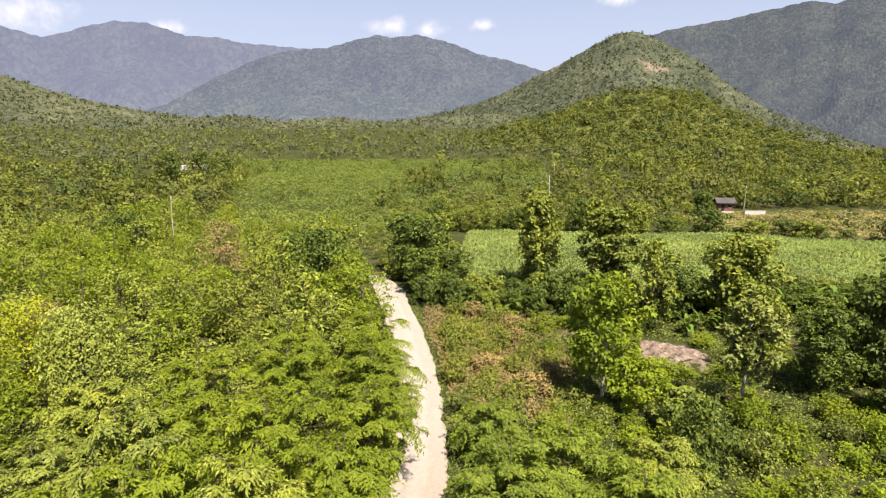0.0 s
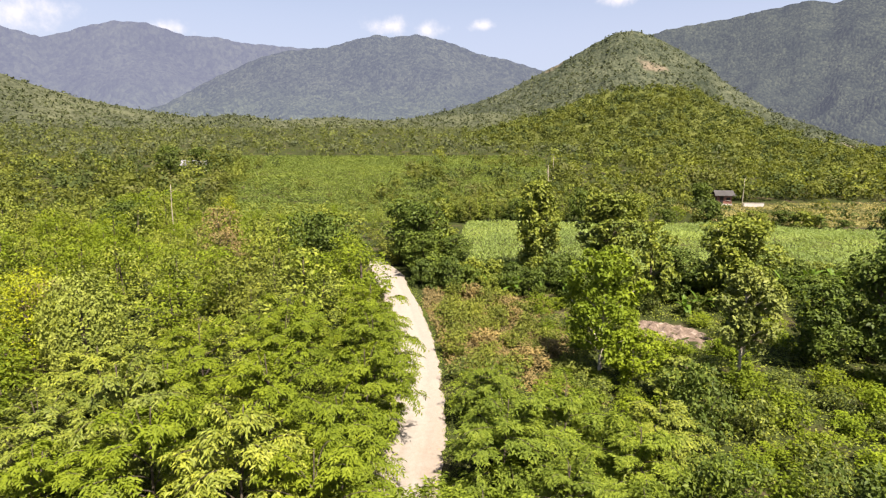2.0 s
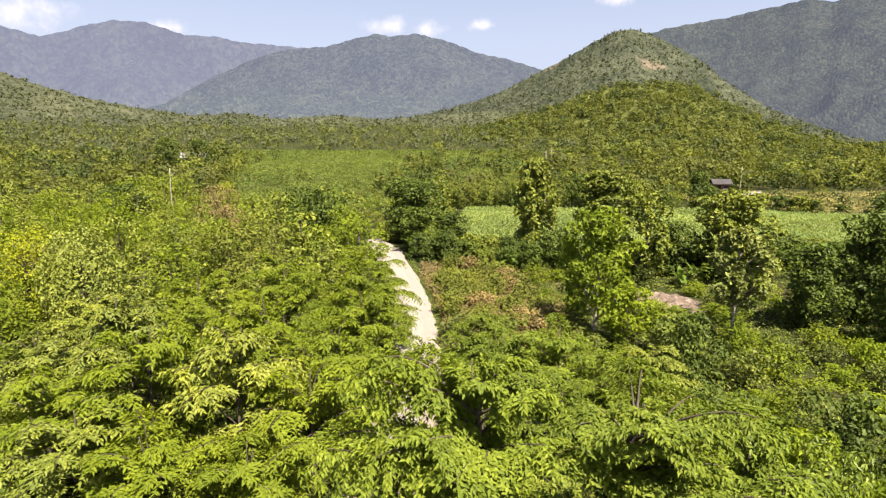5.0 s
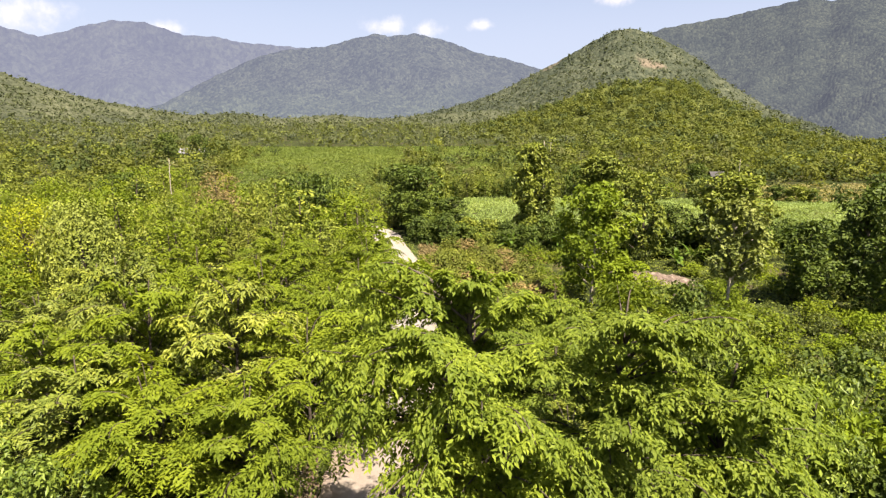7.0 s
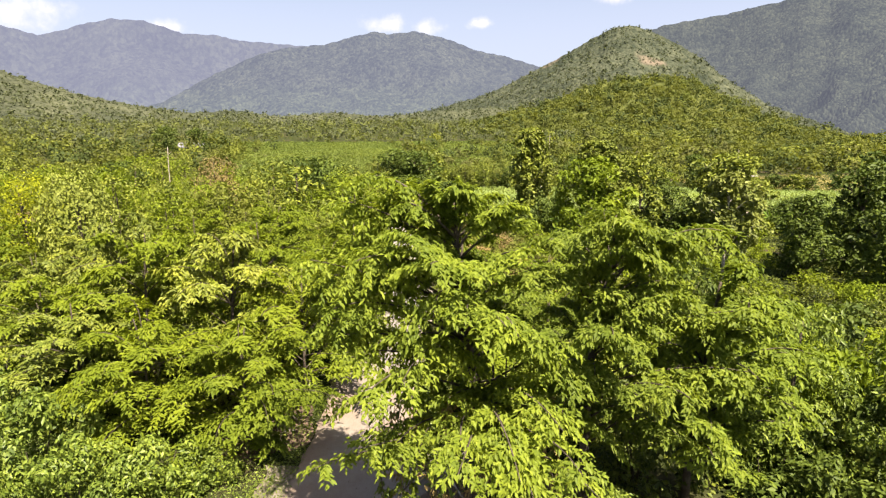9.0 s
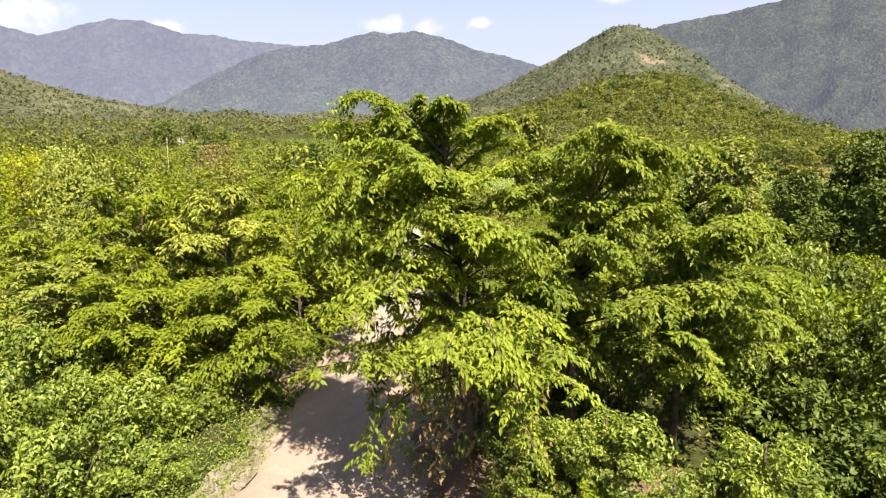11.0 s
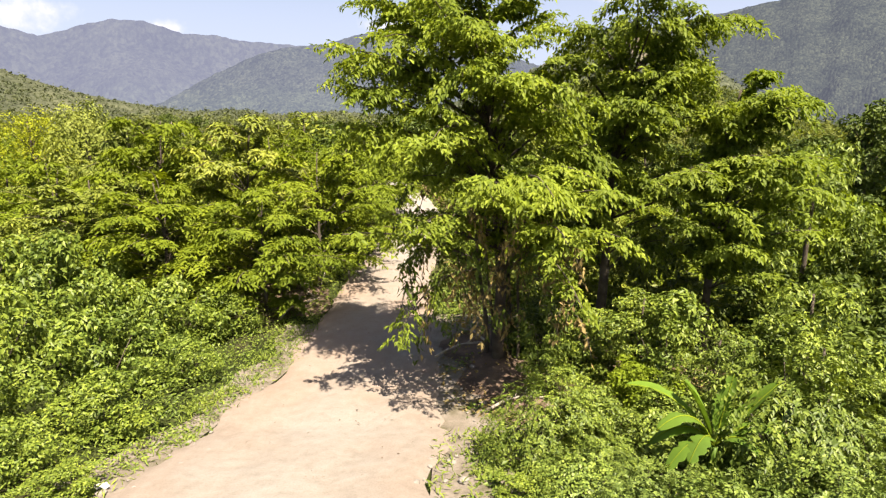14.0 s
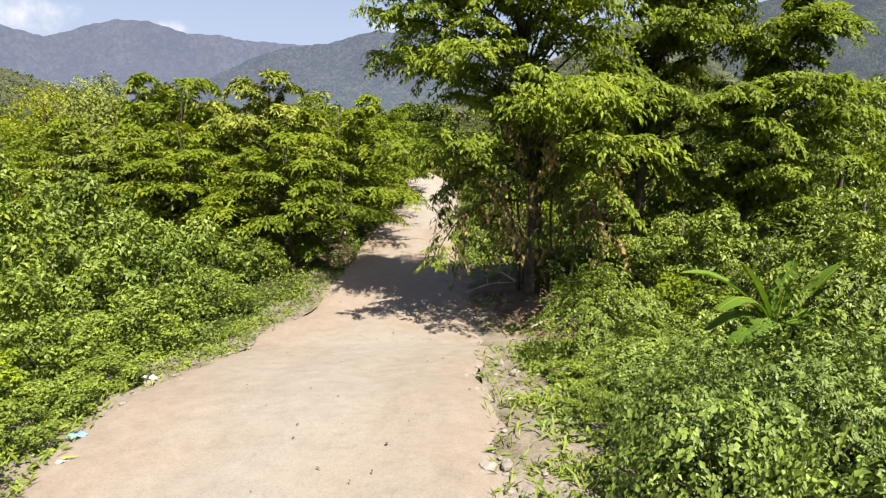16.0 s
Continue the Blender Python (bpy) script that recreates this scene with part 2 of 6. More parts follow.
def road_material():
    """Packed pale sand: reddish damp stains towards the edges, wheel-polished middle, grit."""
    m, nt = material("pale_sandy_dirt")
    uv = nt.nodes.new("ShaderNodeUVMap")
    sep = nt.nodes.new("ShaderNodeSeparateXYZ")
    nt.links.new(uv.outputs[0], sep.inputs[0])
    side = nt.nodes.new("ShaderNodeMath")
    side.operation = "ABSOLUTE"
    nt.links.new(sep.outputs[0], side.inputs[0])
    big = noise_of(nt, 0.45, 6.0, 0.65)
    mid = noise_of(nt, 3.5, 6.0, 0.7)
    grit = noise_of(nt, 38.0, 3.0, 0.7)
    sand = ramp_of(nt, mid, [(0.25, (0.156, 0.141, 0.118)), (0.5, (0.190, 0.174, 0.149)), (0.75, (0.214, 0.199, 0.174))])
    red = ramp_of(nt, mid, [(0.3, (0.150, 0.108, 0.077)), (0.7, (0.203, 0.156, 0.118))])
    reach = nt.nodes.new("ShaderNodeMath")
    reach.operation = "MULTIPLY_ADD"
    half_side = nt.nodes.new("ShaderNodeMath")
    half_side.operation = "MULTIPLY"
    half_side.inputs[1].default_value = 0.42
    nt.links.new(side.outputs[0], half_side.inputs[0])
    reach.inputs[1].default_value = 1.1
    nt.links.new(big, reach.inputs[0])
    nt.links.new(half_side.outputs[0], reach.inputs[2])
    mask = ramp_of(nt, reach.outputs[0], [(0.0, (0, 0, 0)), (0.58, (0.0, 0.0, 0.0)), (0.92, (0.48, 0.48, 0.48))])
    col = mix_of(nt, mask, sand, red)
    where = nt.nodes.new("ShaderNodeSeparateXYZ")
    spot = nt.nodes.new("ShaderNodeNewGeometry")
    nt.links.new(spot.outputs["Position"], where.inputs[0])
    dry = nt.nodes.new("ShaderNodeMapRange")
    dry.interpolation_type = "SMOOTHSTEP"
    dry.inputs[1].default_value, dry.inputs[2].default_value = 22.0, 36.0
    dry.inputs[3].default_value, dry.inputs[4].default_value = 0.0, 0.28
    nt.links.new(where.outputs["Y"], dry.inputs[0])
    # brown earth with litter, and the trees' shade painted in as a brown band
    earth_and_shade = None
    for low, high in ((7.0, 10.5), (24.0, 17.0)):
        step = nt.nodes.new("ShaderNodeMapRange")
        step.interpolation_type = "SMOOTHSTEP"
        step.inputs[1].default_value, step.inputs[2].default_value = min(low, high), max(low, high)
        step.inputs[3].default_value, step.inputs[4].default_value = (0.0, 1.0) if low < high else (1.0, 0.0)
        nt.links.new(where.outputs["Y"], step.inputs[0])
        if earth_and_shade is None:
            earth_and_shade = step.outputs[0]
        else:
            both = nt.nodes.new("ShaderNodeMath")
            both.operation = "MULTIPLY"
            nt.links.new(earth_and_shade, both.inputs[0])
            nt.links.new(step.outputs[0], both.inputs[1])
            earth_and_shade = both.outputs[0]
    part_of = mix_of(nt, earth_and_shade, (0, 0, 0), ramp_of(nt, big, [(0.3, (0.15, 0.15, 0.15)), (0.7, (0.6, 0.6, 0.6))]))
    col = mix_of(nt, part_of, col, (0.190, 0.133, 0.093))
    col = mix_of(nt, dry.outputs[0], col, ramp_of(nt, big, [(0.3, (0.235, 0.222, 0.198)), (0.7, (0.330, 0.318, 0.295))]))
    col = mix_of(nt, 0.5, col, ramp_of(nt, grit, [(0.32, (0.62, 0.60, 0.58)), (0.5, (1, 1, 1)), (0.75, (1.12, 1.12, 1.12))]), "MULTIPLY")
    p = node(nt, "ShaderNodeBsdfPrincipled", Roughness=0.95)
    p.inputs["Specular IOR Level"].default_value = 0.15
    nt.links.new(col, p.inputs["Base Color"])
    nt.links.new(bump_of(nt, mid, 0.32, 0.04), p.inputs["Normal"])
    out = nt.nodes.new("ShaderNodeOutputMaterial")
    nt.links.new(p.outputs[0], out.inputs["Surface"])
    return m


def slope_material(name, greens, bare, scale, haze_glow=None, valley=None, bare_from=0.68, reach=2400.0):
    """Wooded slopes far off: crowns as cells of light and dark green, haze painted in as paler lower slopes, bare earth
    in a few places.
    """
    m, nt = material(name)
    geo = nt.nodes.new("ShaderNodeNewGeometry")
    # the grain runs round the bowl of the valley and up its sides
    lay = nt.nodes.new("ShaderNodeSeparateXYZ")
    nt.links.new(geo.outputs["Position"], lay.inputs[0])
    turn = nt.nodes.new("ShaderNodeMath")
    turn.operation = "ARCTAN2"
    nt.links.new(lay.outputs["X"], turn.inputs[0])
    nt.links.new(lay.outputs["Y"], turn.inputs[1])
    girth = nt.nodes.new("ShaderNodeMath")
    girth.operation = "MULTIPLY"
    girth.inputs[1].default_value = reach
    nt.links.new(turn.outputs[0], girth.inputs[0])
    even = nt.nodes.new("ShaderNodeCombineXYZ")
    nt.links.new(girth.outputs[0], even.inputs["X"])
    plan = nt.nodes.new("ShaderNodeVectorMath")
    plan.operation = "LENGTH"
    flat = nt.nodes.new("ShaderNodeCombineXYZ")
    nt.links.new(lay.outputs["X"], flat.inputs["X"])
    nt.links.new(lay.outputs["Y"], flat.inputs["Y"])
    nt.links.new(flat.outputs[0], plan.inputs[0])
    away = nt.nodes.new("ShaderNodeMath")
    away.operation = "LOGARITHM"
    away.inputs[1].default_value = math.e
    nt.links.new(plan.outputs["Value"], away.inputs[0])
    rank = nt.nodes.new("ShaderNodeMath")
    rank.operation = "MULTIPLY"
    rank.inputs[1].default_value = 0.85 * reach
    nt.links.new(away.outputs[0], rank.inputs[0])
    nt.links.new(rank.outputs[0], even.inputs["Z"])
    cell = node(nt, "ShaderNodeTexVoronoi", Scale=scale)
    nt.links.new(even.outputs[0], cell.inputs["Vector"])
    one = nt.nodes.new("ShaderNodeSeparateColor")
    nt.links.new(cell.outputs["Color"], one.inputs[0])
    grain = noise_of(nt, scale * 1.1, 6.0, 0.75, even.outputs[0])
    lot = nt.nodes.new("ShaderNodeMath")
    lot.operation = "MULTIPLY_ADD"
    lot.inputs[1].default_value = 0.22
    nt.links.new(one.outputs[0], lot.inputs[0])
    nt.links.new(grain, lot.inputs[2])
    col = ramp_of(nt, lot.outputs[0], [(0.44, greens[0]), (0.60, greens[1]), (0.76, greens[2])])
    wide = noise_of(nt, scale * 0.06, 6.0, 0.65, even.outputs[0])
    col = mix_of(nt, 1.0, col, ramp_of(nt, wide, [(0.3, (0.5, 0.55, 0.56)), (0.7, (1.45, 1.38, 1.22))]), "MULTIPLY")
    # haze thickening towards the foot, painted by brightening the colour low down
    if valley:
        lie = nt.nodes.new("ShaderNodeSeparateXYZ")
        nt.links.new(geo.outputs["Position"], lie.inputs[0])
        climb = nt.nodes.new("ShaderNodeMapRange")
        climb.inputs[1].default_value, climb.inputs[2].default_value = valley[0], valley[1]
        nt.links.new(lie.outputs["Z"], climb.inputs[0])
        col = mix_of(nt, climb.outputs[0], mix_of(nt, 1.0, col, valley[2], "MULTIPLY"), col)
    spot = noise_of(nt, scale * 0.035, 3.0, 0.5)
    col = mix_of(nt, ramp_of(nt, spot, [(bare_from, (0, 0, 0)), (bare_from + 0.06, (0.7, 0.7, 0.7))]), col, bare)
    p = node(nt, "ShaderNodeBsdfPrincipled", Roughness=1.0)
    p.inputs["Specular IOR Level"].default_value = 0.0
    nt.links.new(col, p.inputs["Base Color"])
    inv = nt.nodes.new("ShaderNodeMath")
    inv.operation = "SUBTRACT"
    inv.inputs[0].default_value = 1.0
    nt.links.new(cell.outputs["Distance"], inv.inputs[1])
    nt.links.new(bump_of(nt, inv.outputs[0], 0.9, 0.6 / scale), p.inputs["Normal"])
    out = nt.nodes.new("ShaderNodeOutputMaterial")
    # distance haze painted as a bluish emission; the slopes give off no light
    if haze_glow:
        p.inputs["Emission Color"].default_value = (*haze_glow[0], 1)
        p.inputs["Emission Strength"].default_value = haze_glow[1]
    nt.links.new(p.outputs[0], out.inputs["Surface"])
    return m


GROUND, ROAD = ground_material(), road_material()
SLOPE_NEAR = slope_material("wooded_slope", ((0.046, 0.056, 0.018), (0.066, 0.077, 0.024), (0.09, 0.10, 0.034)), (0.10, 0.09, 0.05), 0.16, reach=400.0)
# foothill and pointed hill: haze painted into the slope as greyer greens
SLOPE_FOOT = slope_material("wooded_foothill", ((0.036, 0.043, 0.028), (0.052, 0.059, 0.039), (0.072, 0.079, 0.053)), (0.08, 0.07, 0.05), 0.16, reach=1000.0)
SLOPE_MID = slope_material("wooded_slope_farther", ((0.024, 0.031, 0.024), (0.040, 0.048, 0.034), (0.062, 0.070, 0.050)), (0.16, 0.125, 0.095), 0.14, bare_from=0.64, reach=1200.0)
# mountain ranges: haze put into the material as faint blue emission
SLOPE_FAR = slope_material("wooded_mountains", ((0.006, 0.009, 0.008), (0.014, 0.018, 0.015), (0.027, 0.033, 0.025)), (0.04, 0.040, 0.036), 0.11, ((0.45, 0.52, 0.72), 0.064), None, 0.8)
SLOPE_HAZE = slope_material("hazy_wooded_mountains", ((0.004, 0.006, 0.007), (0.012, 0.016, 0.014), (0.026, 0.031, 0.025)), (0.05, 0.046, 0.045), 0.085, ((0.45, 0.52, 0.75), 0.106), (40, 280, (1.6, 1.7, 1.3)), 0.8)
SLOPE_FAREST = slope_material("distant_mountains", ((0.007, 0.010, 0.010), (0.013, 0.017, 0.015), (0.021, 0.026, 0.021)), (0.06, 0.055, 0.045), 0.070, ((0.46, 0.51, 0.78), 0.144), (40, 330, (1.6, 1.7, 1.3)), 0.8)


# ---------------------------------------------------------------- builders
def lerp_table(v, table):
    return np.interp(v, [a for a, _ in table], [b for _, b in table])


def tri_mesh(name, verts, tris, mat, smooth=False):
    """A mesh of triangles from two arrays."""
    me = bpy.data.meshes.new(name)
    verts = np.asarray(verts, dtype=np.float32)
    tris = np.asarray(tris, dtype=np.int32)
    me.vertices.add(len(verts))
    me.vertices.foreach_set("co", verts.ravel())
    me.loops.add(tris.size)
    me.loops.foreach_set("vertex_index", tris.ravel())
    me.polygons.add(len(tris))
    me.polygons.foreach_set("loop_start", np.arange(0, tris.size, 3, dtype=np.int32))
    if smooth:
        me.polygons.foreach_set("use_smooth", np.ones(len(tris), dtype=bool))
    me.update(calc_edges=True)
    me.materials.append(mat)
    return me


def grid_tris(rows, cols):
    i = np.arange(rows - 1)[:, None] * cols + np.arange(cols - 1)[None, :]
    a, b, c, d = i, i + 1, i + cols + 1, i + cols
    return np.concatenate([np.stack([a, b, c], -1).reshape(-1, 3), np.stack([a, c, d], -1).reshape(-1, 3)])


def part(name, mesh, parent, label=""):
    ob = new(name, mesh)
    ob.parent = parent
    if label:
        ob["label"] = label
    return ob


def thing(name, label, category, group="", kind="", place=(0, 0, 0)):
    ob = new(name)
    ob.location = place
    return tagged(ob, label, category, group, kind)


def unit(v):
    return v / np.maximum(np.linalg.norm(v, axis=-1, keepdims=True), 1e-6)


def tube(path, radii, sides=6):
    """A tapering round stem along a path."""
    path, radii = np.asarray(path, float), np.asarray(radii, float)
    tang = unit(np.gradient(path, axis=0))
    ref = np.where(np.abs(tang[:, 2:3]) > 0.9, np.array([[1.0, 0, 0]]), np.array([[0, 0, 1.0]]))
    u = unit(np.cross(tang, ref))
    v = np.cross(tang, u)
    a = np.linspace(0, 2 * math.pi, sides, endpoint=False)
    ring = path[:, None] + radii[:, None, None] * (np.cos(a)[None, :, None] * u[:, None] + np.sin(a)[None, :, None] * v[:, None])
    n = len(path)
    i = np.arange(n - 1)[:, None] * sides
    j = np.arange(sides)[None, :]
    k = (j + 1) % sides
    a0, b0, c0, d0 = i + j, i + k, i + sides + k, i + sides + j
    tris = np.concatenate([np.stack([a0, b0, c0], -1).reshape(-1, 3), np.stack([a0, c0, d0], -1).reshape(-1, 3)])
    verts = np.concatenate([ring.reshape(-1, 3), path[-1:]])
    cap = np.stack([(n - 1) * sides + j[0], (n - 1) * sides + k[0], np.full(sides, n * sides)], -1)
    return verts, np.concatenate([tris, cap])


def join(pieces):
    vs, ts, at = [], [], 0
    for v, t in pieces:
        vs.append(v)
        ts.append(t + at)
        at += len(v)
    return np.concatenate(vs), np.concatenate(ts)


def leaves(base, way, up, length, width, rich=True):
    """Single pointed leaves: folded along the midrib and, if rich, bent down towards the tip."""
    n = len(base)
    way = unit(way)
    side = unit(np.cross(way, up))
    top = np.cross(side, way)
    L, W = np.asarray(length).reshape(-1, 1) * np.ones((n, 1)), np.asarray(width).reshape(-1, 1) * np.ones((n, 1))
    tip = base + way * L - top * L * 0.18
    lf = base + way * L * 0.42 + side * W * 0.5 + top * W * 0.10
    rt = base + way * L * 0.42 - side * W * 0.5 + top * W * 0.10
    if rich:
        midrib = base + way * L * 0.5 - top * L * 0.02
        v = np.stack([base, lf, tip, rt, midrib], 1).reshape(-1, 3)
        t = np.array([[0, 4, 1], [1, 4, 2], [0, 3, 4], [3, 2, 4]])
        step = 5
    else:
        v = np.stack([base, lf, tip, rt], 1).reshape(-1, 3)
        t = np.array([[0, 2, 1], [0, 3, 2]])
        step = 4
    return v, (np.arange(n)[:, None, None] * step + t[None]).reshape(-1, 3)


# ---------------------------------------------------------------- lie of the land
def road_mid(y):
    return lerp_table(y, [(-80, 3.0), (-20, -2.2), (0, -2.3), (3, -2.6), (7.5, -2.35), (11, -2.05), (20, -2.1), (30, -1.5), (38, -1.8), (46, -2.8), (56, -4.6), (66, -6.6), (80, -11.0), (110, -24.0)])


def road_half(y):
    return lerp_table(y, [(-80, 2.2), (0, 2.25), (3, 2.65), (7.5, 2.5), (11, 2.05), (16, 1.9), (30, 1.75), (70, 1.65), (110, 1.5)])


RISE = [(-4500, 60), (-400, 6), (-60, 1.2), (0, 0.5), (3, 0.25), (7, -0.45), (10, -0.6), (20, -0.15), (35, 0.6), (62, 1.2), (90, 0.6), (118, 0.6), (150, 1.2), (222, 7.0), (400, 18.0), (700, 38.0), (1000, 50.0), (1500, 56.0), (4600, 60.0)]


def land(x, y):
    """Height of the ground."""
    x, y = np.asarray(x, float), np.asarray(y, float)
    r = np.where(y < 0, y, np.sqrt(np.maximum(y, 0) ** 2 + (0.6 * np.maximum(np.abs(x) - 40, 0)) ** 2))
    z = lerp_table(r, RISE)
    east = np.clip((np.degrees(np.arctan2(x, np.maximum(y, 1.0))) - 24) / 9, 0, 1) * np.clip((r - 150) / 120, 0, 1) * np.clip((1700 - r) / 700, 0, 1) * (y > 0)
    z = z * (1 - 1.15 * east)
    side = x - road_mid(y)
    off = np.maximum(np.abs(side) - road_half(y), 0)
    right = np.clip(off / 12, 0, 1) * (side > 0)
    left = np.clip(off / 6, 0, 1) * (side < 0)
    near = np.clip((75 - np.abs(y - 20)) / 40, 0, 1)
    z = z - 2.2 * right * near * np.clip((y - 13) / 14, 0, 1) + 0.35 * left * near
    rough = 0.10 * np.sin(x * 1.3 + 0.7 * y) * np.sin(y * 0.9 - x * 0.4) + 0.25 * np.sin(x * 0.23 + 1) * np.sin(y * 0.19)
    return z + rough * np.clip(off / 2.0, 0, 1)


def build_ground():
    # one sheet: rings that widen towards the horizon
    radii = np.concatenate([[0.0], np.arange(0.7, 50, 0.7), np.geomspace(50, 4600, 100)])
    turns = np.linspace(-math.pi, math.pi, 301)
    rr, aa = np.meshgrid(radii, turns, indexing="ij")
    x, y = rr * np.sin(aa) - 3.0, rr * np.cos(aa) - 12.0
    # the sheet lies a little lower beneath the road and its verges
    bed = 0.06 * np.clip((1.8 - np.abs(x - road_mid(y)) + road_half(y)) / 0.7, 0, 1) * (y > -62) * (y < 77)
    v = np.stack([x, y, land(x, y) - bed], -1).reshape(-1, 3)
    ob = new("ground", tri_mesh("ground", v, grid_tris(*rr.shape)[:, ::-1], GROUND, True))
    tagged(ob, "uneven valley floor of soil, leaf litter and rough grass", "ground", kind="structure")


def build_road():
    ys = np.concatenate([np.arange(-60, -8, 2.0), np.arange(-8, 40, 0.3), np.arange(40, 76, 1.0)])
    us = np.linspace(-1, 1, 25)
    rng = np.random.default_rng(4)
    ragged = np.cumsum(rng.normal(0, 0.16, (2, len(ys))), 1)
    ragged -= np.stack([np.convolve(r, np.ones(21) / 21, "same") for r in ragged])
    mid, half = road_mid(ys), road_half(ys)
    lo, hi = mid - half + 0.5 * ragged[0], mid + half + 0.5 * ragged[1]
    x = lo[:, None] + (hi - lo)[:, None] * (us[None] + 1) / 2
    y = np.broadcast_to(ys[:, None], x.shape)
    rut = -0.045 * (np.exp(-((us - 0.36) / 0.13) ** 2) + np.exp(-((us + 0.36) / 0.13) ** 2))
    z = land(x, y) + 0.06 + rut[None] - 0.055 * np.clip(np.abs(us) - 0.9, 0, 1)[None] / 0.1 + 0.010 * np.sin(2.1 * x + 3 * y) * np.sin(1.3 * y - 2.6 * x)
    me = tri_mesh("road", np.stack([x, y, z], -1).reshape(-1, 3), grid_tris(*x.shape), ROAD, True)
    uv = me.uv_layers.new(name="across")
    flat = np.stack([np.broadcast_to(us[None], x.shape), y * 0.1], -1).reshape(-1, 2).astype(np.float32)
    idx = np.empty(len(me.loops), dtype=np.int32)
    me.loops.foreach_get("vertex_index", idx)
    uv.data.foreach_set("uv", flat[idx].ravel())
    tagged(new("road", me), "pale sandy dirt road with reddish edges and faint ruts", "road", kind="structure")


def fractal(x, y, scale, octaves=5):
    """Soft ridged waves from sums of turned sines."""
    z, amp = np.zeros_like(x), 1.0
    rng = np.random.default_rng(7)
    for _ in range(octaves):
        for _ in range(3):
            a, p, q = rng.uniform(0, math.pi), rng.uniform(0, 6), rng.uniform(0, 6)
            u, w = x * math.cos(a) + y * math.sin(a), -x * math.sin(a) + y * math.cos(a)
            z += amp * (1 - 2 * np.abs(np.sin(u / scale + p + 0.8 * np.sin(w / scale * 0.7 + q)))) / 3
        amp, scale = amp * 0.5, scale * 0.47
    return z


def ridge_sheet(skyline, reach, depth, foot, wave, relief, cols, rows, bearings):
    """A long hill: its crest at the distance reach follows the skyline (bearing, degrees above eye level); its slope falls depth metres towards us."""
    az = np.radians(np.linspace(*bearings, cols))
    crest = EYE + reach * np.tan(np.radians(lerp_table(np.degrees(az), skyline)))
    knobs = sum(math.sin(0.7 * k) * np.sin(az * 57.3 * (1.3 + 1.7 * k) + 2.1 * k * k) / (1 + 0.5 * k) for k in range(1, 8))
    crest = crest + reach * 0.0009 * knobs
    u = np.concatenate([np.linspace(0, 1, rows), [1.12, 1.4]])
    r = reach - depth * (1 - u)
    rr, aa = np.meshgrid(r, az, indexing="ij")
    x, y = rr * np.sin(aa), rr * np.cos(aa)
    low = land(x[0], y[0]) - foot
    uu = u[:, None]
    rise = np.where(uu <= 1, 0.55 * uu ** 1.15 + 0.45 * uu ** 2.4, 1 - (uu - 1) * 1.2)
    z = low[None] + (crest - low)[None] * rise
    bend = np.clip(uu, 0, 1) * np.clip(1.02 - uu, 0, 1) * 4
    z = z + relief * fractal(x, y, wave) * (0.03 + bend)
    return x, y, z


def build_hill(name, label, mat, **how):
    x, y, z = ridge_sheet(**how)
    ob = new(name, tri_mesh(name, np.stack([x, y, z], -1).reshape(-1, 3), grid_tris(*x.shape)[:, ::-1], mat, True))
    return tagged(ob, label, "mountain", kind="structure"), (x, y, z)


build_ground()
build_road()
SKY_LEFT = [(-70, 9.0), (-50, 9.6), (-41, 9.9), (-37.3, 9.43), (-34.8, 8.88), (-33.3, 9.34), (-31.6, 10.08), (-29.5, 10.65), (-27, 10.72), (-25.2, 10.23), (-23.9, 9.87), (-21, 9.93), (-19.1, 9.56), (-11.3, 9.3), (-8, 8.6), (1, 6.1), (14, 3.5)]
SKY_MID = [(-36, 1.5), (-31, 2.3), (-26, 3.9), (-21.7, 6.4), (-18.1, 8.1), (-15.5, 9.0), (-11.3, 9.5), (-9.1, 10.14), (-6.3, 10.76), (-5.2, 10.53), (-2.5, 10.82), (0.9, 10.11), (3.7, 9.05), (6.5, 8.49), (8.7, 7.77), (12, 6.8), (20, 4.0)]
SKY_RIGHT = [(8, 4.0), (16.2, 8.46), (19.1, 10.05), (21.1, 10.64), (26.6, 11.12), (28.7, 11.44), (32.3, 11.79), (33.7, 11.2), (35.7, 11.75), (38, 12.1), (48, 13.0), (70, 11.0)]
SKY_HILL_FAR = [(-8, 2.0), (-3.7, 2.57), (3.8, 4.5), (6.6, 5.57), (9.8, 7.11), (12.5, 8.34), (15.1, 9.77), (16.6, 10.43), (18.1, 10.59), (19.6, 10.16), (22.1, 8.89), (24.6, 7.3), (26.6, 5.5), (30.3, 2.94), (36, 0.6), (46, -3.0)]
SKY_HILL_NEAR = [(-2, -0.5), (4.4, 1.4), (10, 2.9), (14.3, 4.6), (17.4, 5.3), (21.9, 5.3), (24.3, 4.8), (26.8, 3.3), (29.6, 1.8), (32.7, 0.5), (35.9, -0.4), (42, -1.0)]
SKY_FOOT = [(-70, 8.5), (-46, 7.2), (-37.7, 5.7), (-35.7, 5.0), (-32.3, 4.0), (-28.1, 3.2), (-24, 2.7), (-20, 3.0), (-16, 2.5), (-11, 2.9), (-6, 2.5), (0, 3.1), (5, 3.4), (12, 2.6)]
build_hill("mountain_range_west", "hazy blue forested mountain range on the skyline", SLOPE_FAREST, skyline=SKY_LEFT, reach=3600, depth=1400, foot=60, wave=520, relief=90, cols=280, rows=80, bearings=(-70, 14))
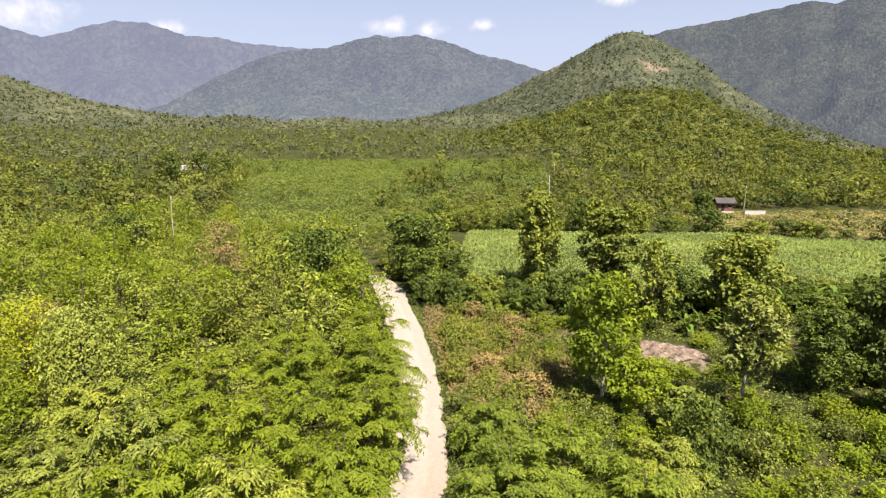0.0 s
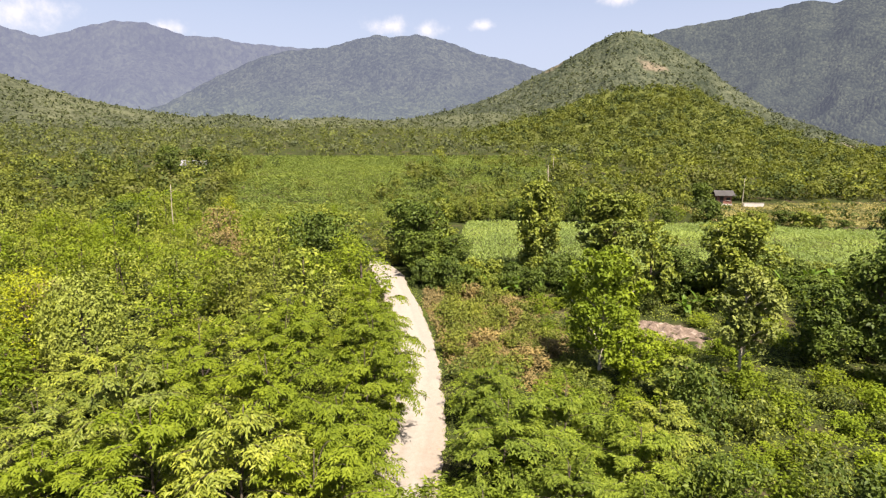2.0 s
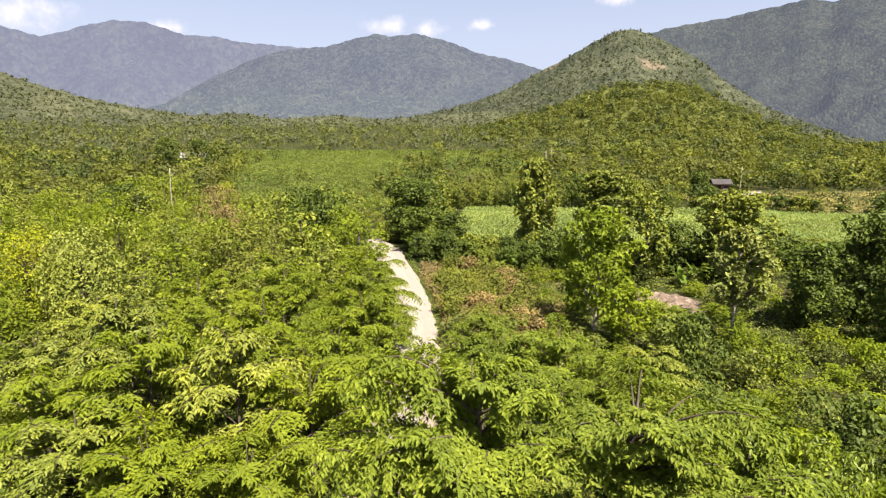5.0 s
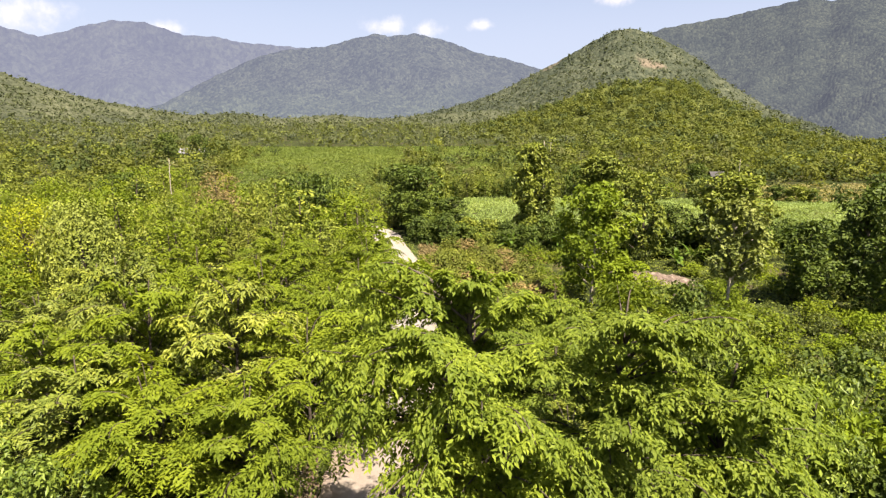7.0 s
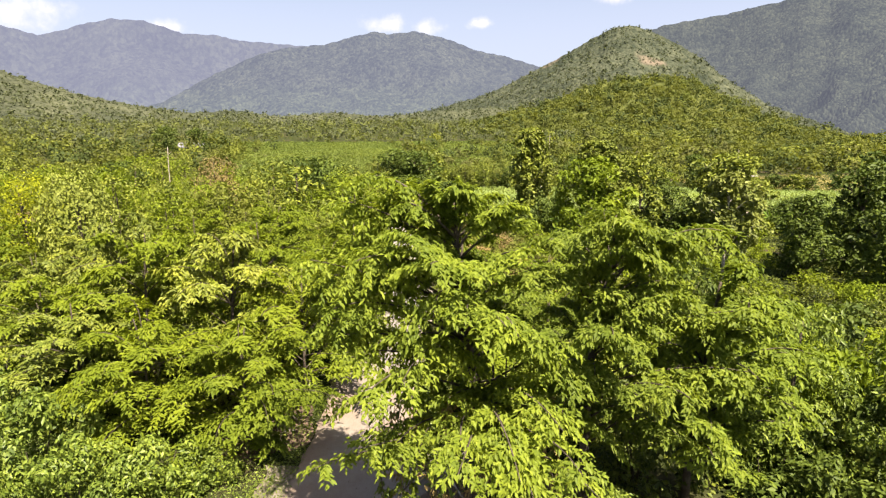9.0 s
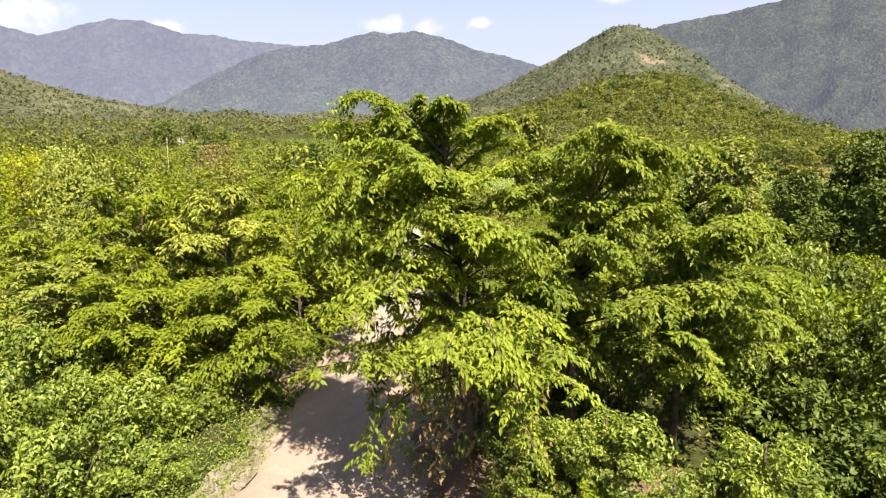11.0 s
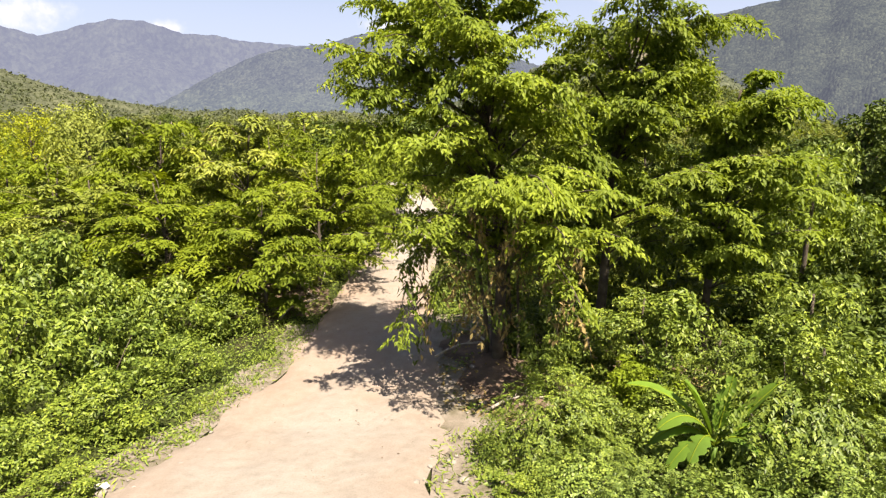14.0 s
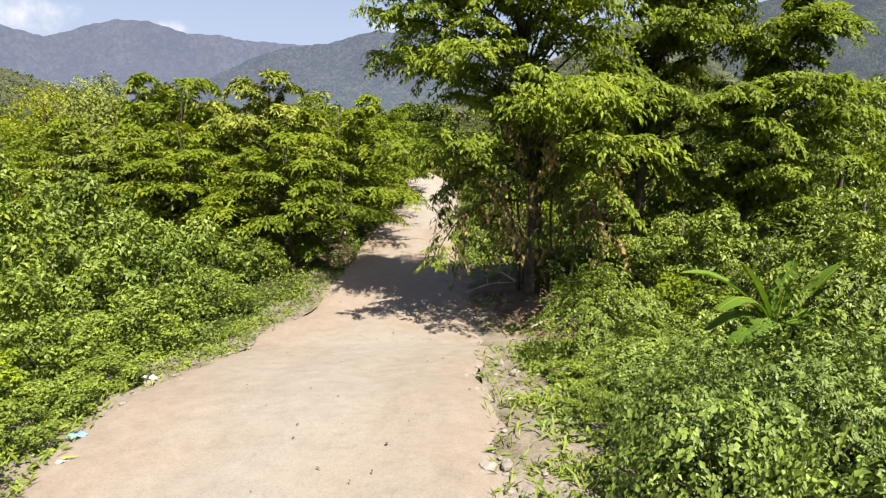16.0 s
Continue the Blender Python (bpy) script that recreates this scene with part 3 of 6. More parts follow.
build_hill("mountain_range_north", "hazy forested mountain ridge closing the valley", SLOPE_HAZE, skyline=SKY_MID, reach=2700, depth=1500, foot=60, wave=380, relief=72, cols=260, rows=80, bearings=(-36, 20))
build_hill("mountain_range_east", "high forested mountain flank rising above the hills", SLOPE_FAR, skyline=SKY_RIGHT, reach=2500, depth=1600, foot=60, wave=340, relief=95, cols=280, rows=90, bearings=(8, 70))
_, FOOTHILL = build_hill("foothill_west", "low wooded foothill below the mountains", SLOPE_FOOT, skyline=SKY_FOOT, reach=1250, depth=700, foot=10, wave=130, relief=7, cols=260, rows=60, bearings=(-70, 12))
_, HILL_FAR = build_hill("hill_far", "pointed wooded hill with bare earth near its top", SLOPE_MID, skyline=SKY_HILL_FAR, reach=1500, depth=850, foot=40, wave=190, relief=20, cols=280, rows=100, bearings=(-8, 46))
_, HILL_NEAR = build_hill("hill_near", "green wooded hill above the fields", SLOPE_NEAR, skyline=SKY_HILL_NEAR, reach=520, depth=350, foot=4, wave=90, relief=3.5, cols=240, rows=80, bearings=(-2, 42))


# ---------------------------------------------------------------- trees
def spray_tree(name, label, seed, height, spread, crown_from, limbs, mat, leaf=0.24, twigs=15, per=15, rich=True, group="", lean=None, profile=(0.72, 1.0, 0.98, 0.85, 0.68, 0.45)):
    """A tree of layered, arching boughs: limbs leave the stem in tiers, carry twigs on both sides, and drooping leaves hang along the twigs."""
    rng = np.random.default_rng(seed)
    root = thing(name, label, "tree", group)
    n = 12
    s = np.linspace(0, 1, n)
    lean = lean or rng.uniform(-0.35, 0.35, 2)
    stem = np.stack([lean[0] * s ** 1.5 + 0.08 * np.sin(5 * s + seed), lean[1] * s ** 1.5 + 0.08 * np.cos(4 * s + seed), -0.3 + (height * 0.86 + 0.3) * s], -1)
    part("trunk", tri_mesh("trunk", *tube(stem, 0.013 * height * (1 - 0.90 * s) + 0.012, 8), BARK, True), root, "grey-brown slender trunk")
    foliage = []
    for i in range(limbs):
        f = ((i + rng.uniform(0, 0.8)) / limbs) ** 0.85
        h = crown_from + (height * 0.97 - crown_from) * f
        az = i * 2.39996 + rng.uniform(-0.4, 0.4)
        reach = spread * float(np.interp(f, [0, 0.15, 0.45, 0.7, 0.86, 1], profile)) * rng.uniform(0.66, 1.2)
        top = f > 0.84
        up = reach * (rng.uniform(0.8, 1.7) if top else rng.uniform(0.14, 0.40) + 0.2 * f)
        droop = reach * (rng.uniform(0.1, 0.5) if top else rng.uniform(0.04, 0.22))
        start_f = np.clip((h - up * 0.7) / height, 0.08, 0.95)
        p0 = np.array([np.interp(start_f, s, stem[:, k]) for k in range(3)])
        q = np.linspace(0, 1, 9)
        out = np.array([math.cos(az), math.sin(az)])
        bend = rng.uniform(-0.5, 0.5)
        path = np.stack([p0[0] + reach * q * np.cos(az + bend * q), p0[1] + reach * q * np.sin(az + bend * q), p0[2] + up * (2 * q - q * q) - droop * q ** 2.6], -1)
        part("limb", tri_mesh("limb", *tube(path, 0.0030 * height * (1 - 0.88 * q) + 0.005, 5), BARK, True), root)
        # twigs
        t = np.sort(rng.uniform(0.10 if f > 0.8 else 0.30, 1.0, twigs))
        base = np.stack([np.interp(t, q, path[:, k]) for k in range(3)], -1)
        along = unit(np.stack([np.interp(t, q, np.gradient(path[:, k])) for k in range(3)], -1))
        sgn = np.where(np.arange(twigs) % 2 == 0, 1.0, -1.0)[:, None]
        flank = unit(np.cross(along, np.array([0, 0, 1.0]))) * sgn
        lean_out = rng.uniform(0.35, 1.0, (twigs, 1))
        way = unit(flank + along * lean_out * 0.9 + np.array([0, 0, 1.0]) * rng.uniform(-0.10, 0.14, (twigs, 1)))
        long = reach * rng.uniform(0.20, 0.42, (twigs, 1)) * (1.1 - 0.5 * np.abs(t - 0.6))[:, None]
        w = np.linspace(0.08, 1.0, per)[None, :, None]
        pts = base[:, None] + way[:, None] * long[:, None] * w + np.array([0, 0, -1.0]) * (long[:, None] * 0.34 * w ** 2)
        k = twigs * per
        alt = np.where(np.arange(per) % 2 == 0, 1.0, -1.0)[None, :, None]
        tw_side = unit(np.cross(way, np.array([0, 0, 1.0])))[:, None] * alt
        lw = unit(tw_side * 0.75 + way[:, None] * 0.65 + rng.normal(0, 0.28, (twigs, per, 3)) + np.array([0, 0, -1.0]) * rng.uniform(0.05, 0.75, (twigs, per, 1)))
        upv = unit(np.array([0, 0, 1.0]) + rng.normal(0, 0.28, (k, 3)) + 0.25 * np.array([out[0], out[1], 0]))
        size = leaf * rng.uniform(0.75, 1.2, k)
        foliage.append(leaves(pts.reshape(-1, 3) + rng.normal(0, 0.03, (k, 3)), lw.reshape(-1, 3), upv, size, size * 0.36, rich))
    v, tr = join(foliage)
    part("crown", tri_mesh("crown", v, tr, mat), root, "layered drooping leafy boughs")
    return root


def clump_tree(name, label, seed, height, spread, crown_from, clumps, per, mat, leaf=0.3, column=False, rich=False, group="", category="tree", bark=None, trunk_r=None, branched=False, hang=0.25, clump=1.0, slim=0.55, ruffle=0.5, skyward=0.9):
    """A tree or shrub whose crown is many leafy clumps with gaps between them."""
    rng = np.random.default_rng(seed)
    root = thing(name, label, category, group)
    bark = bark or BARK
    if category == "tree":
        clumps, per, clump = int(clumps * 0.8), int(per * 1.25), clump * 0.88
    n = 8
    s = np.linspace(0, 1, n)
    bend = rng.uniform(-0.06, 0.06, 2) * height
    stem = np.stack([bend[0] * s ** 2, bend[1] * s ** 2, -0.3 + (height * 0.9 + 0.3) * s], -1)
    if category == "tree":
        part("trunk", tri_mesh("trunk", *tube(stem, (trunk_r or 0.018 * height) * (1 - 0.85 * s) + 0.015, 7), bark, True), root)
    else:
        for i in range(3):
            a = rng.uniform(0, 6.28)
            q = np.linspace(0, 1, 5)
            rad = spread * rng.uniform(0.2, 0.6)
            part("stem", tri_mesh("stem", *tube(np.stack([rad * q * math.cos(a), rad * q * math.sin(a), -0.2 + height * 0.75 * q ** 0.8], -1), 0.025 * (1 - 0.7 * q), 4), bark, True), root)
    foliage = []
    for i in range(clumps):
        f = (i + rng.uniform(0, 1)) / clumps
        zc = crown_from + (height - crown_from) * f * 0.94
        prof = (math.sin(math.pi * (0.14 + 0.8 * f)) ** 0.6) if column else math.sqrt(max(1 - (1.55 * f - 0.62) ** 2, 0.03))
        rad = spread * prof * (rng.uniform(0.35, 0.95) if rng.random() < 0.8 else rng.uniform(0, 0.35))
        a = i * 2.39996 + rng.uniform(-0.5, 0.5)
        c = np.array([rad * math.cos(a) + bend[0] * f * f, rad * math.sin(a) + bend[1] * f * f, zc])
        size = np.array([1, 1, 0.72]) * spread * clump * rng.uniform(0.24, 0.42) * (0.7 if column else 1.0)
        d = unit(rng.normal(0, 1, (per, 3)) + np.array([0, 0, 0.35]))
        shell = rng.uniform(0.55, 1.05, (per, 1))
        p = c + d * shell * size
        tang = unit(np.cross(d, rng.normal(0, 1, (per, 3))))
        way = unit(tang + 0.45 * d + np.array([0, 0, -hang]))
        L = leaf * rng.uniform(0.65, 1.3, per)
        foliage.append(leaves(p, way, unit(0.5 * d + ruffle * rng.normal(0, 1, (per, 3)) + np.array([0, 0, skyward])), L, L * slim, rich))
        if branched and i % 2 == 0:
            q = np.linspace(0, 1, 4)[:, None]
            b = np.array([bend[0] * 0.3, bend[1] * 0.3, max(zc - rad * 0.8 - 0.3, crown_from * 0.6)])
            part("branch", tri_mesh("branch", *tube(b + (c - b) * q + np.array([0, 0, 0.12]) * rad * np.sin(math.pi * q), 0.006 * height * (1 - 0.8 * q[:, 0]) + 0.006, 4), bark, True), root)
    v, tr = join(foliage)
    part("crown", tri_mesh("crown", v, tr, mat), root)
    return root


def creeper_dome(name, label, category, seed, height, spread, count, mat, leaf, group=""):
    """A tree or bush buried under creepers: a lumpy dome of small hanging leaves that falls to the ground."""
    rng = np.random.default_rng(seed)
    root = thing(name, label, category, group)
    s = np.linspace(0, 1, 7)
    part("trunk", tri_mesh("trunk", *tube(np.stack([0.1 * np.sin(4 * s), 0.08 * s, -0.3 + (height * 0.85 + 0.3) * s], -1), 0.03 * height * (1 - 0.7 * s), 7), BARK, True), root)
    d = unit(rng.normal(0, 1, (count, 3)))
    d[:, 2] = np.abs(d[:, 2])
    lumps = unit(rng.normal(0, 1, (26, 3)) + np.array([0, 0, 0.4]))
    near = np.max(d @ lumps.T, 1)
    bulge = 0.80 + 0.24 * np.clip((near - 0.80) / 0.2, 0, 1)
    p = d * (bulge * rng.uniform(0.86, 1.04, count))[:, None] * np.array([spread, spread, height])
    p[:, :2] *= (0.72 + 0.28 * np.clip(p[:, 2] / (0.55 * height), 0, 1))[:, None]
    out = unit(d * np.array([1, 1, spread / height * 1.6]))
    way = unit(np.cross(out, rng.normal(0, 1, (count, 3))) - np.array([0, 0, 0.4]))
    size = leaf * rng.uniform(0.6, 1.35, count)
    part("creepers", tri_mesh("creepers", *leaves(p, way, unit(0.5 * out + 0.5 * rng.normal(0, 1, (count, 3)) + np.array([0, 0, 0.7])), size, size * 0.6, False), mat), root, "curtain of small creeper leaves")
    return root


def frond_shrub(name, label, seed, height, spread, fronds, mat, leaflet, group, droop=0.55, lobes=8, per=18, slim=0.40):
    """A lumpy shrub of arching stems that carry feathery compound leaves, with dark gaps between its lobes."""
    rng = np.random.default_rng(seed)
    root = thing(name, label, "shrub", group)
    tops = []
    for i in range(lobes):
        a, e = i * 2.39996 + rng.uniform(-0.4, 0.4), math.asin(min(0.98, 0.15 + 0.83 * (i + 0.5) / lobes))
        tops.append((math.cos(a) * math.cos(e), math.sin(a) * math.cos(e), math.sin(e)))
    tops = np.array(tops)
    reach = rng.uniform(0.70, 1.15, lobes)
    size = np.array([spread, spread, height])
    for c, r in zip(tops, reach):
        q = np.linspace(0, 1, 7)
        end = c * size * r * 0.9
        line = np.stack([end[0] * q ** 1.3, end[1] * q ** 1.3, -0.1 + (end[2] + 0.1) * q ** 0.8], -1)
        part("stem", tri_mesh("stem", *tube(line, 0.016 * (1 - 0.8 * q) + 0.003, 5), BARK, True), root, "thin brown stem")
    u = rng.normal(0, 1, (fronds, 3))
    u[:, 2] = np.abs(u[:, 2]) * 0.9 - 0.05
    u = unit(u)
    near = u @ tops.T
    which = np.argmax(near, 1)
    bulge = reach[which] * (0.36 + 0.64 * np.clip((near.max(1) - 0.66) / 0.26, 0, 1))
    depth = np.where(rng.random(fronds) < 0.7, rng.uniform(0.86, 1.04, fronds), rng.uniform(0.5, 0.86, fronds))
    start = u * size * (bulge * depth)[:, None]
    start[:, 2] = np.maximum(start[:, 2], 0.03)
    way = unit(u * np.array([1, 1, 0.45]) + tops[which] * 0.4 + rng.normal(0, 0.60, (fronds, 3)) + np.array([0, 0, 0.30]))
    face = unit(u * 1.0 + np.array([0, 0, 0.35]) + rng.normal(0, 0.40, (fronds, 3)))
    long = rng.uniform(3.2, 6.0, (fronds, 1)) * leaflet
    w = np.linspace(0.12, 1.0, per)[None, :, None]
    pts = start[:, None] + way[:, None] * long[:, None] * w - np.array([0, 0, 1.0]) * (long[:, None] * droop * w ** 2)
    alt = np.where(np.arange(per) % 2 == 0, 1.0, -1.0)[None, :, None]
    side = unit(np.cross(way, face))[:, None] * alt
    lw = unit(side * 0.85 + way[:, None] * 0.55 - np.array([0, 0, 1.0]) * (0.25 + 0.6 * droop * w) + rng.normal(0, 0.22, (fronds, per, 3)))
    n = fronds * per
    leng = (leaflet * rng.uniform(0.75, 1.25, (fronds, per, 1)) * (0.55 + 0.45 * np.sin(math.pi * np.clip(w, 0, 0.92)))).reshape(-1)
    up = np.repeat(face, per, 0) + rng.normal(0, 0.18, (n, 3))
    part("foliage", tri_mesh("foliage", *leaves(pts.reshape(-1, 3), lw.reshape(-1, 3), unit(up), leng, leng * slim, False), mat), root, "leafy drooping shoots")
    return root


def at(x, y, turn=0.0, size=1.0, tall=1.0, sink=0.0):
    return Matrix.Translation((x, y, float(land(x, y)) - sink)) @ Matrix.Rotation(radians(turn), 4, "Z") @ Matrix.Diagonal((size, size, size * tall, 1))


def plant(kinds, spots):
    """Sets the first tree of each kind at its first spot, and copies at the others. spots: kind, x, y, turn, size, tall."""
    first = {}
    for kind, x, y, turn, size, tall in spots:
        m = at(x, y, turn, size, tall)
        if kind in first:
            copy_thing(kinds[kind], m)
        else:
            first[kind] = m
    for kind, m in first.items():
        kinds[kind].matrix_basis = m


def bough_tree(name, label, seed, base, stem, girth, tips, fill, mat, leaf=0.21, twigs=34, per=20, group=""):
    """A tall tree of separate arching boughs: each reaches out to a place of its own, carries its leaves in a flat drooping fan and leaves dark gaps to the next. Places are offsets from the foot."""
    rng = np.random.default_rng(seed)
    root = thing(name, label, "tree", group)
    root.matrix_basis = at(*base)
    stem = np.array(stem, float)
    knots = np.linspace(0, 1, len(stem))
    s = np.linspace(0, 1, 14)
    line = np.stack([np.interp(s, knots, stem[:, k]) for k in range(3)], -1) + 0.05 * np.stack([np.sin(7 * s + seed), np.cos(6 * s + seed), 0 * s], -1)
    height = line[-1, 2]
    part("trunk", tri_mesh("trunk", *tube(line, girth * (1 - 0.86 * s) + 0.012, 9), BARK, True), root, "grey-brown trunk with upright limbs")
    goals = []
    for p in tips:
        p = np.array(p, float)
        goals.append((p, False))
        # every bough carries smaller ones close below it, nearer the stem
        for _ in range(0 if p[2] < 5.0 else 1):
            goals.append((p + np.array([-0.18 * p[0], -0.18 * p[1], -0.25]) + rng.normal(0, 1, 3) * np.array([0.45, 0.45, 0.22]), True))
    for i in range(fill):
        f = (i + rng.uniform(0, 0.9)) / fill
        z = height * (0.36 + 0.60 * f)
        a = i * 2.39996 + rng.uniform(-0.3, 0.3)
        mid = np.array([np.interp(z, line[:, 2], line[:, 0]), np.interp(z, line[:, 2], line[:, 1])])
        r = girth * (18.0 - 8.0 * max(f - 0.5, 0) / 0.5) * rng.uniform(0.30, 1.05) * (0.6 if f < 0.3 else 1.0) * (0.55 if math.sin(a) > 0.2 else 1.0)
        goals.append((np.array([mid[0] + r * math.cos(a), mid[1] + r * math.sin(a), z + 0.1 * r]), True))
    foliage = []
    for goal, inner in goals:
        foot_z = float(np.clip(goal[2] - 0.30 * np.hypot(goal[0] - line[-1, 0], goal[1] - line[-1, 1]) - 0.5, height * 0.22, height * 0.93))
        if goal[2] < height * 0.34:
            foot_z = max(foot_z, goal[2] + 0.9)
        p0 = np.array([np.interp(foot_z, line[:, 2], line[:, k]) for k in range(3)])
        reach = float(np.linalg.norm(goal[:2] - p0[:2])) + 0.3
        q = np.linspace(0, 1, 10)[:, None]
        knee = p0 + (goal - p0) * 0.62 + np.array([0, 0, reach * rng.uniform(0.02, 0.32) + 0.1]) + rng.normal(0, 0.14, 3)
        path = p0 * (1 - q) ** 2 + 2 * knee * q * (1 - q) + goal * q * q
        q = q[:, 0]
        part("limb", tri_mesh("limb", *tube(path, 0.20 * girth * (1 - 0.88 * q) + 0.005, 5), BARK, True), root)
        k = int(twigs * (0.6 if inner else 0.5 if goal[2] < 3.2 else 0.75 if goal[2] < 5.6 else 1.0))
        t = np.sort(rng.uniform(0.30 if reach > 1.2 else 0.12, 1.0, k))
        start = np.stack([np.interp(t, q, path[:, c]) for c in range(3)], -1)
        along = unit(np.stack([np.interp(t, q, np.gradient(path[:, c])) for c in range(3)], -1))
        sgn = np.where(np.arange(k) % 2 == 0, 1.0, -1.0)[:, None]
        flank = unit(np.cross(along, np.array([0.0, 0.0, 1.0])) + 0.05) * sgn
        # the fan lies tilted, each bough its own way
        tilt = rng.normal(0, 0.30)
        flank = unit(flank + sgn * np.array([0, 0, tilt]))
        way = unit(flank + along * rng.uniform(0.3, 1.1, (k, 1)) + np.array([0, 0, 1.0]) * rng.uniform(-0.12, 0.20, (k, 1)))
        long = np.clip(reach, 0.9, 1.3 if goal[2] < 3.2 else 1.75 if goal[2] < 5.6 else 2.3) * rng.uniform(0.22, 0.44, (k, 1)) * (1.15 - 0.75 * np.abs(t - 0.62))[:, None]
        w = np.linspace(0.06, 1.0, per)[None, :, None]
        pts = start[:, None] + way[:, None] * long[:, None] * w - np.array([0, 0, 1.0]) * (long[:, None] * 0.38 * w ** 2)
        alt = np.where(np.arange(per) % 2 == 0, 1.0, -1.0)[None, :, None]
        side = unit(np.cross(way, np.array([0, 0, 1.0])))[:, None] * alt
        lw = unit(side * 0.70 + way[:, None] * 0.60 + rng.normal(0, 0.26, (k, per, 3)) - np.array([0, 0, 1.0]) * rng.uniform(0.1, 1.1, (k, per, 1)))
        n = k * per
        upv = unit(np.array([0, 0, 1.0]) + rng.normal(0, 0.25, (n, 3)) + 0.3 * np.repeat(unit(goal - p0)[None] * np.array([1, 1, 0]), n, 0))
        size = leaf * rng.uniform(0.7, 1.2, n)
        foliage.append(leaves(pts.reshape(-1, 3) + rng.normal(0, 0.03, (n, 3)), lw.reshape(-1, 3), upv, size, size * 0.42, False))
    part("crown", tri_mesh("crown", *join(foliage), mat), root, "drooping leafy boughs in separate fans")
    return root


def hanging_twigs(root, seed, count, spread, low, high, mid):
    """Dry brown twigs with withered leaves that hang below the boughs."""
    rng = np.random.default_rng(seed)
    dry, green = [], []
    for _ in range(count):
        a, r = rng.uniform(0, 6.28), spread * math.sqrt(rng.random())
        x, y, z = mid[0] + r * math.cos(a), mid[1] + r * math.sin(a), rng.uniform(low, high)
        q = np.linspace(0, 1, 6)
        b, drop = rng.uniform(0, 6.28), rng.uniform(0.5, 1.4)
        line = np.stack([x + 0.5 * q * math.cos(b), y + 0.5 * q * math.sin(b), z + 0.15 * np.sin(3 * q) - drop * q ** 1.6], -1)
        part("dead_twig", tri_mesh("dead_twig", *tube(line, 0.010 * (1 - 0.7 * q) + 0.002, 4), BARK), root, "dry brown hanging twig")
        n = 28
        f = rng.uniform(0.15, 1.0, n)
        spot = np.stack([np.interp(f, q, line[:, k]) for k in range(3)], -1) + rng.normal(0, 0.07, (n, 3))
        size = rng.uniform(0.12, 0.22, n)
        (dry if rng.random() < 0.45 else green).append(leaves(spot, rng.normal(0, 0.5, (n, 3)) - np.array([0, 0, 1.0]), unit(rng.normal(0, 1, (n, 3))), size, size * 0.4, False))
    # the green ones get a dark leaf colour in place of shade
    for bits, mat, label in ((dry, LEAF_BROWN, "withered brown leaves on hanging twigs"), (green, LEAF_DARK, "green leaves painted dark for shade on hanging twigs")):
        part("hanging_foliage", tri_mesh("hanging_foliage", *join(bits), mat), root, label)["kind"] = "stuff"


# the tall trees on the right of the road
SPRAYS = "trees with layered boughs along the road"
tall_tree = bough_tree("broadleaf_tree", "tall light-green tree with arching drooping boughs overhanging the road", 11, (1.75, 10.7),
    [(0, 0, -0.3), (0.02, -0.05, 2.2), (-0.25, -0.35, 4.8), (-0.55, -0.9, 7.6), (-0.65, -1.2, 9.2)], 0.17,
    [(-0.6, -2.1, 9.55), (0.45, -1.9, 9.25), (-2.2, -0.2, 9.35), (0.15, -0.1, 9.25), (-2.75, -0.1, 9.1), (-2.7, -1.3, 9.75), (-3.3, -0.8, 9.2), (-1.7, -2.8, 8.75), (-1.2, -1.6, 9.6),
     (-3.75, -1.0, 7.85), (-3.8, -1.9, 8.05), (-4.1, 0.0, 7.5), (-2.8, -2.4, 8.1), (-3.3, -2.2, 7.05), (-4.0, -0.5, 6.35), (-3.3, -1.8, 6.3), (-2.45, -4.05, 5.9),
     (-1.2, -3.3, 8.25), (-1.15, -3.3, 7.2), (0.2, -3.7, 7.15), (0.9, -3.5, 6.9), (-0.75, -5.6, 5.3), (1.25, -4.1, 5.25), (1.0, -4.75, 2.9), (1.9, -4.5, 4.1), (1.35, -5.2, 5.05), (0.3, -5.3, 5.0), (0.65, -5.0, 4.1), (-2.6, -2.6, 1.6), (-2.7, -0.7, 2.75), (-3.6, -3.5, 4.1), (-2.6, -3.4, 4.5), (-2.0, -2.8, 4.2), (-2.0, -2.2, 5.2), (1.3, -2.6, 5.7)], 36, LEAF_ROAD, 0.150, 36, 24, SPRAYS)
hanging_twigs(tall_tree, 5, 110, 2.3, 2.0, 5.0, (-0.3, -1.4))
bough_tree("broadleaf_tree", "light-green broadleaf tree with wide arching boughs beside the tall roadside tree", 12, (4.5, 10.9),
    [(0, 0, -0.3), (0.05, -0.1, 2.4), (0.1, -0.4, 5.2), (0.4, -0.9, 8.3)], 0.15,
    [(-1.4, -1.95, 8.35), (-0.45, -3.0, 8.9), (0.4, -2.6, 8.55), (1.15, -2.5, 8.5), (2.4, -1.9, 8.5), (0.9, -2.7, 7.3), (0.2, -2.8, 6.7), (-0.3, -3.2, 6.6), (0.3, -2.45, 7.25),
     (3.0, -2.25, 6.8), (2.9, -2.5, 5.5), (1.5, -3.0, 5.1), (1.6, -2.3, 3.9), (-1.9, -1.9, 7.6), (-1.4, -2.9, 5.7), (0.6, 0.9, 8.6), (2.2, 0.4, 7.9)], 36, LEAF_ROAD, 0.150, 34, 24, SPRAYS)
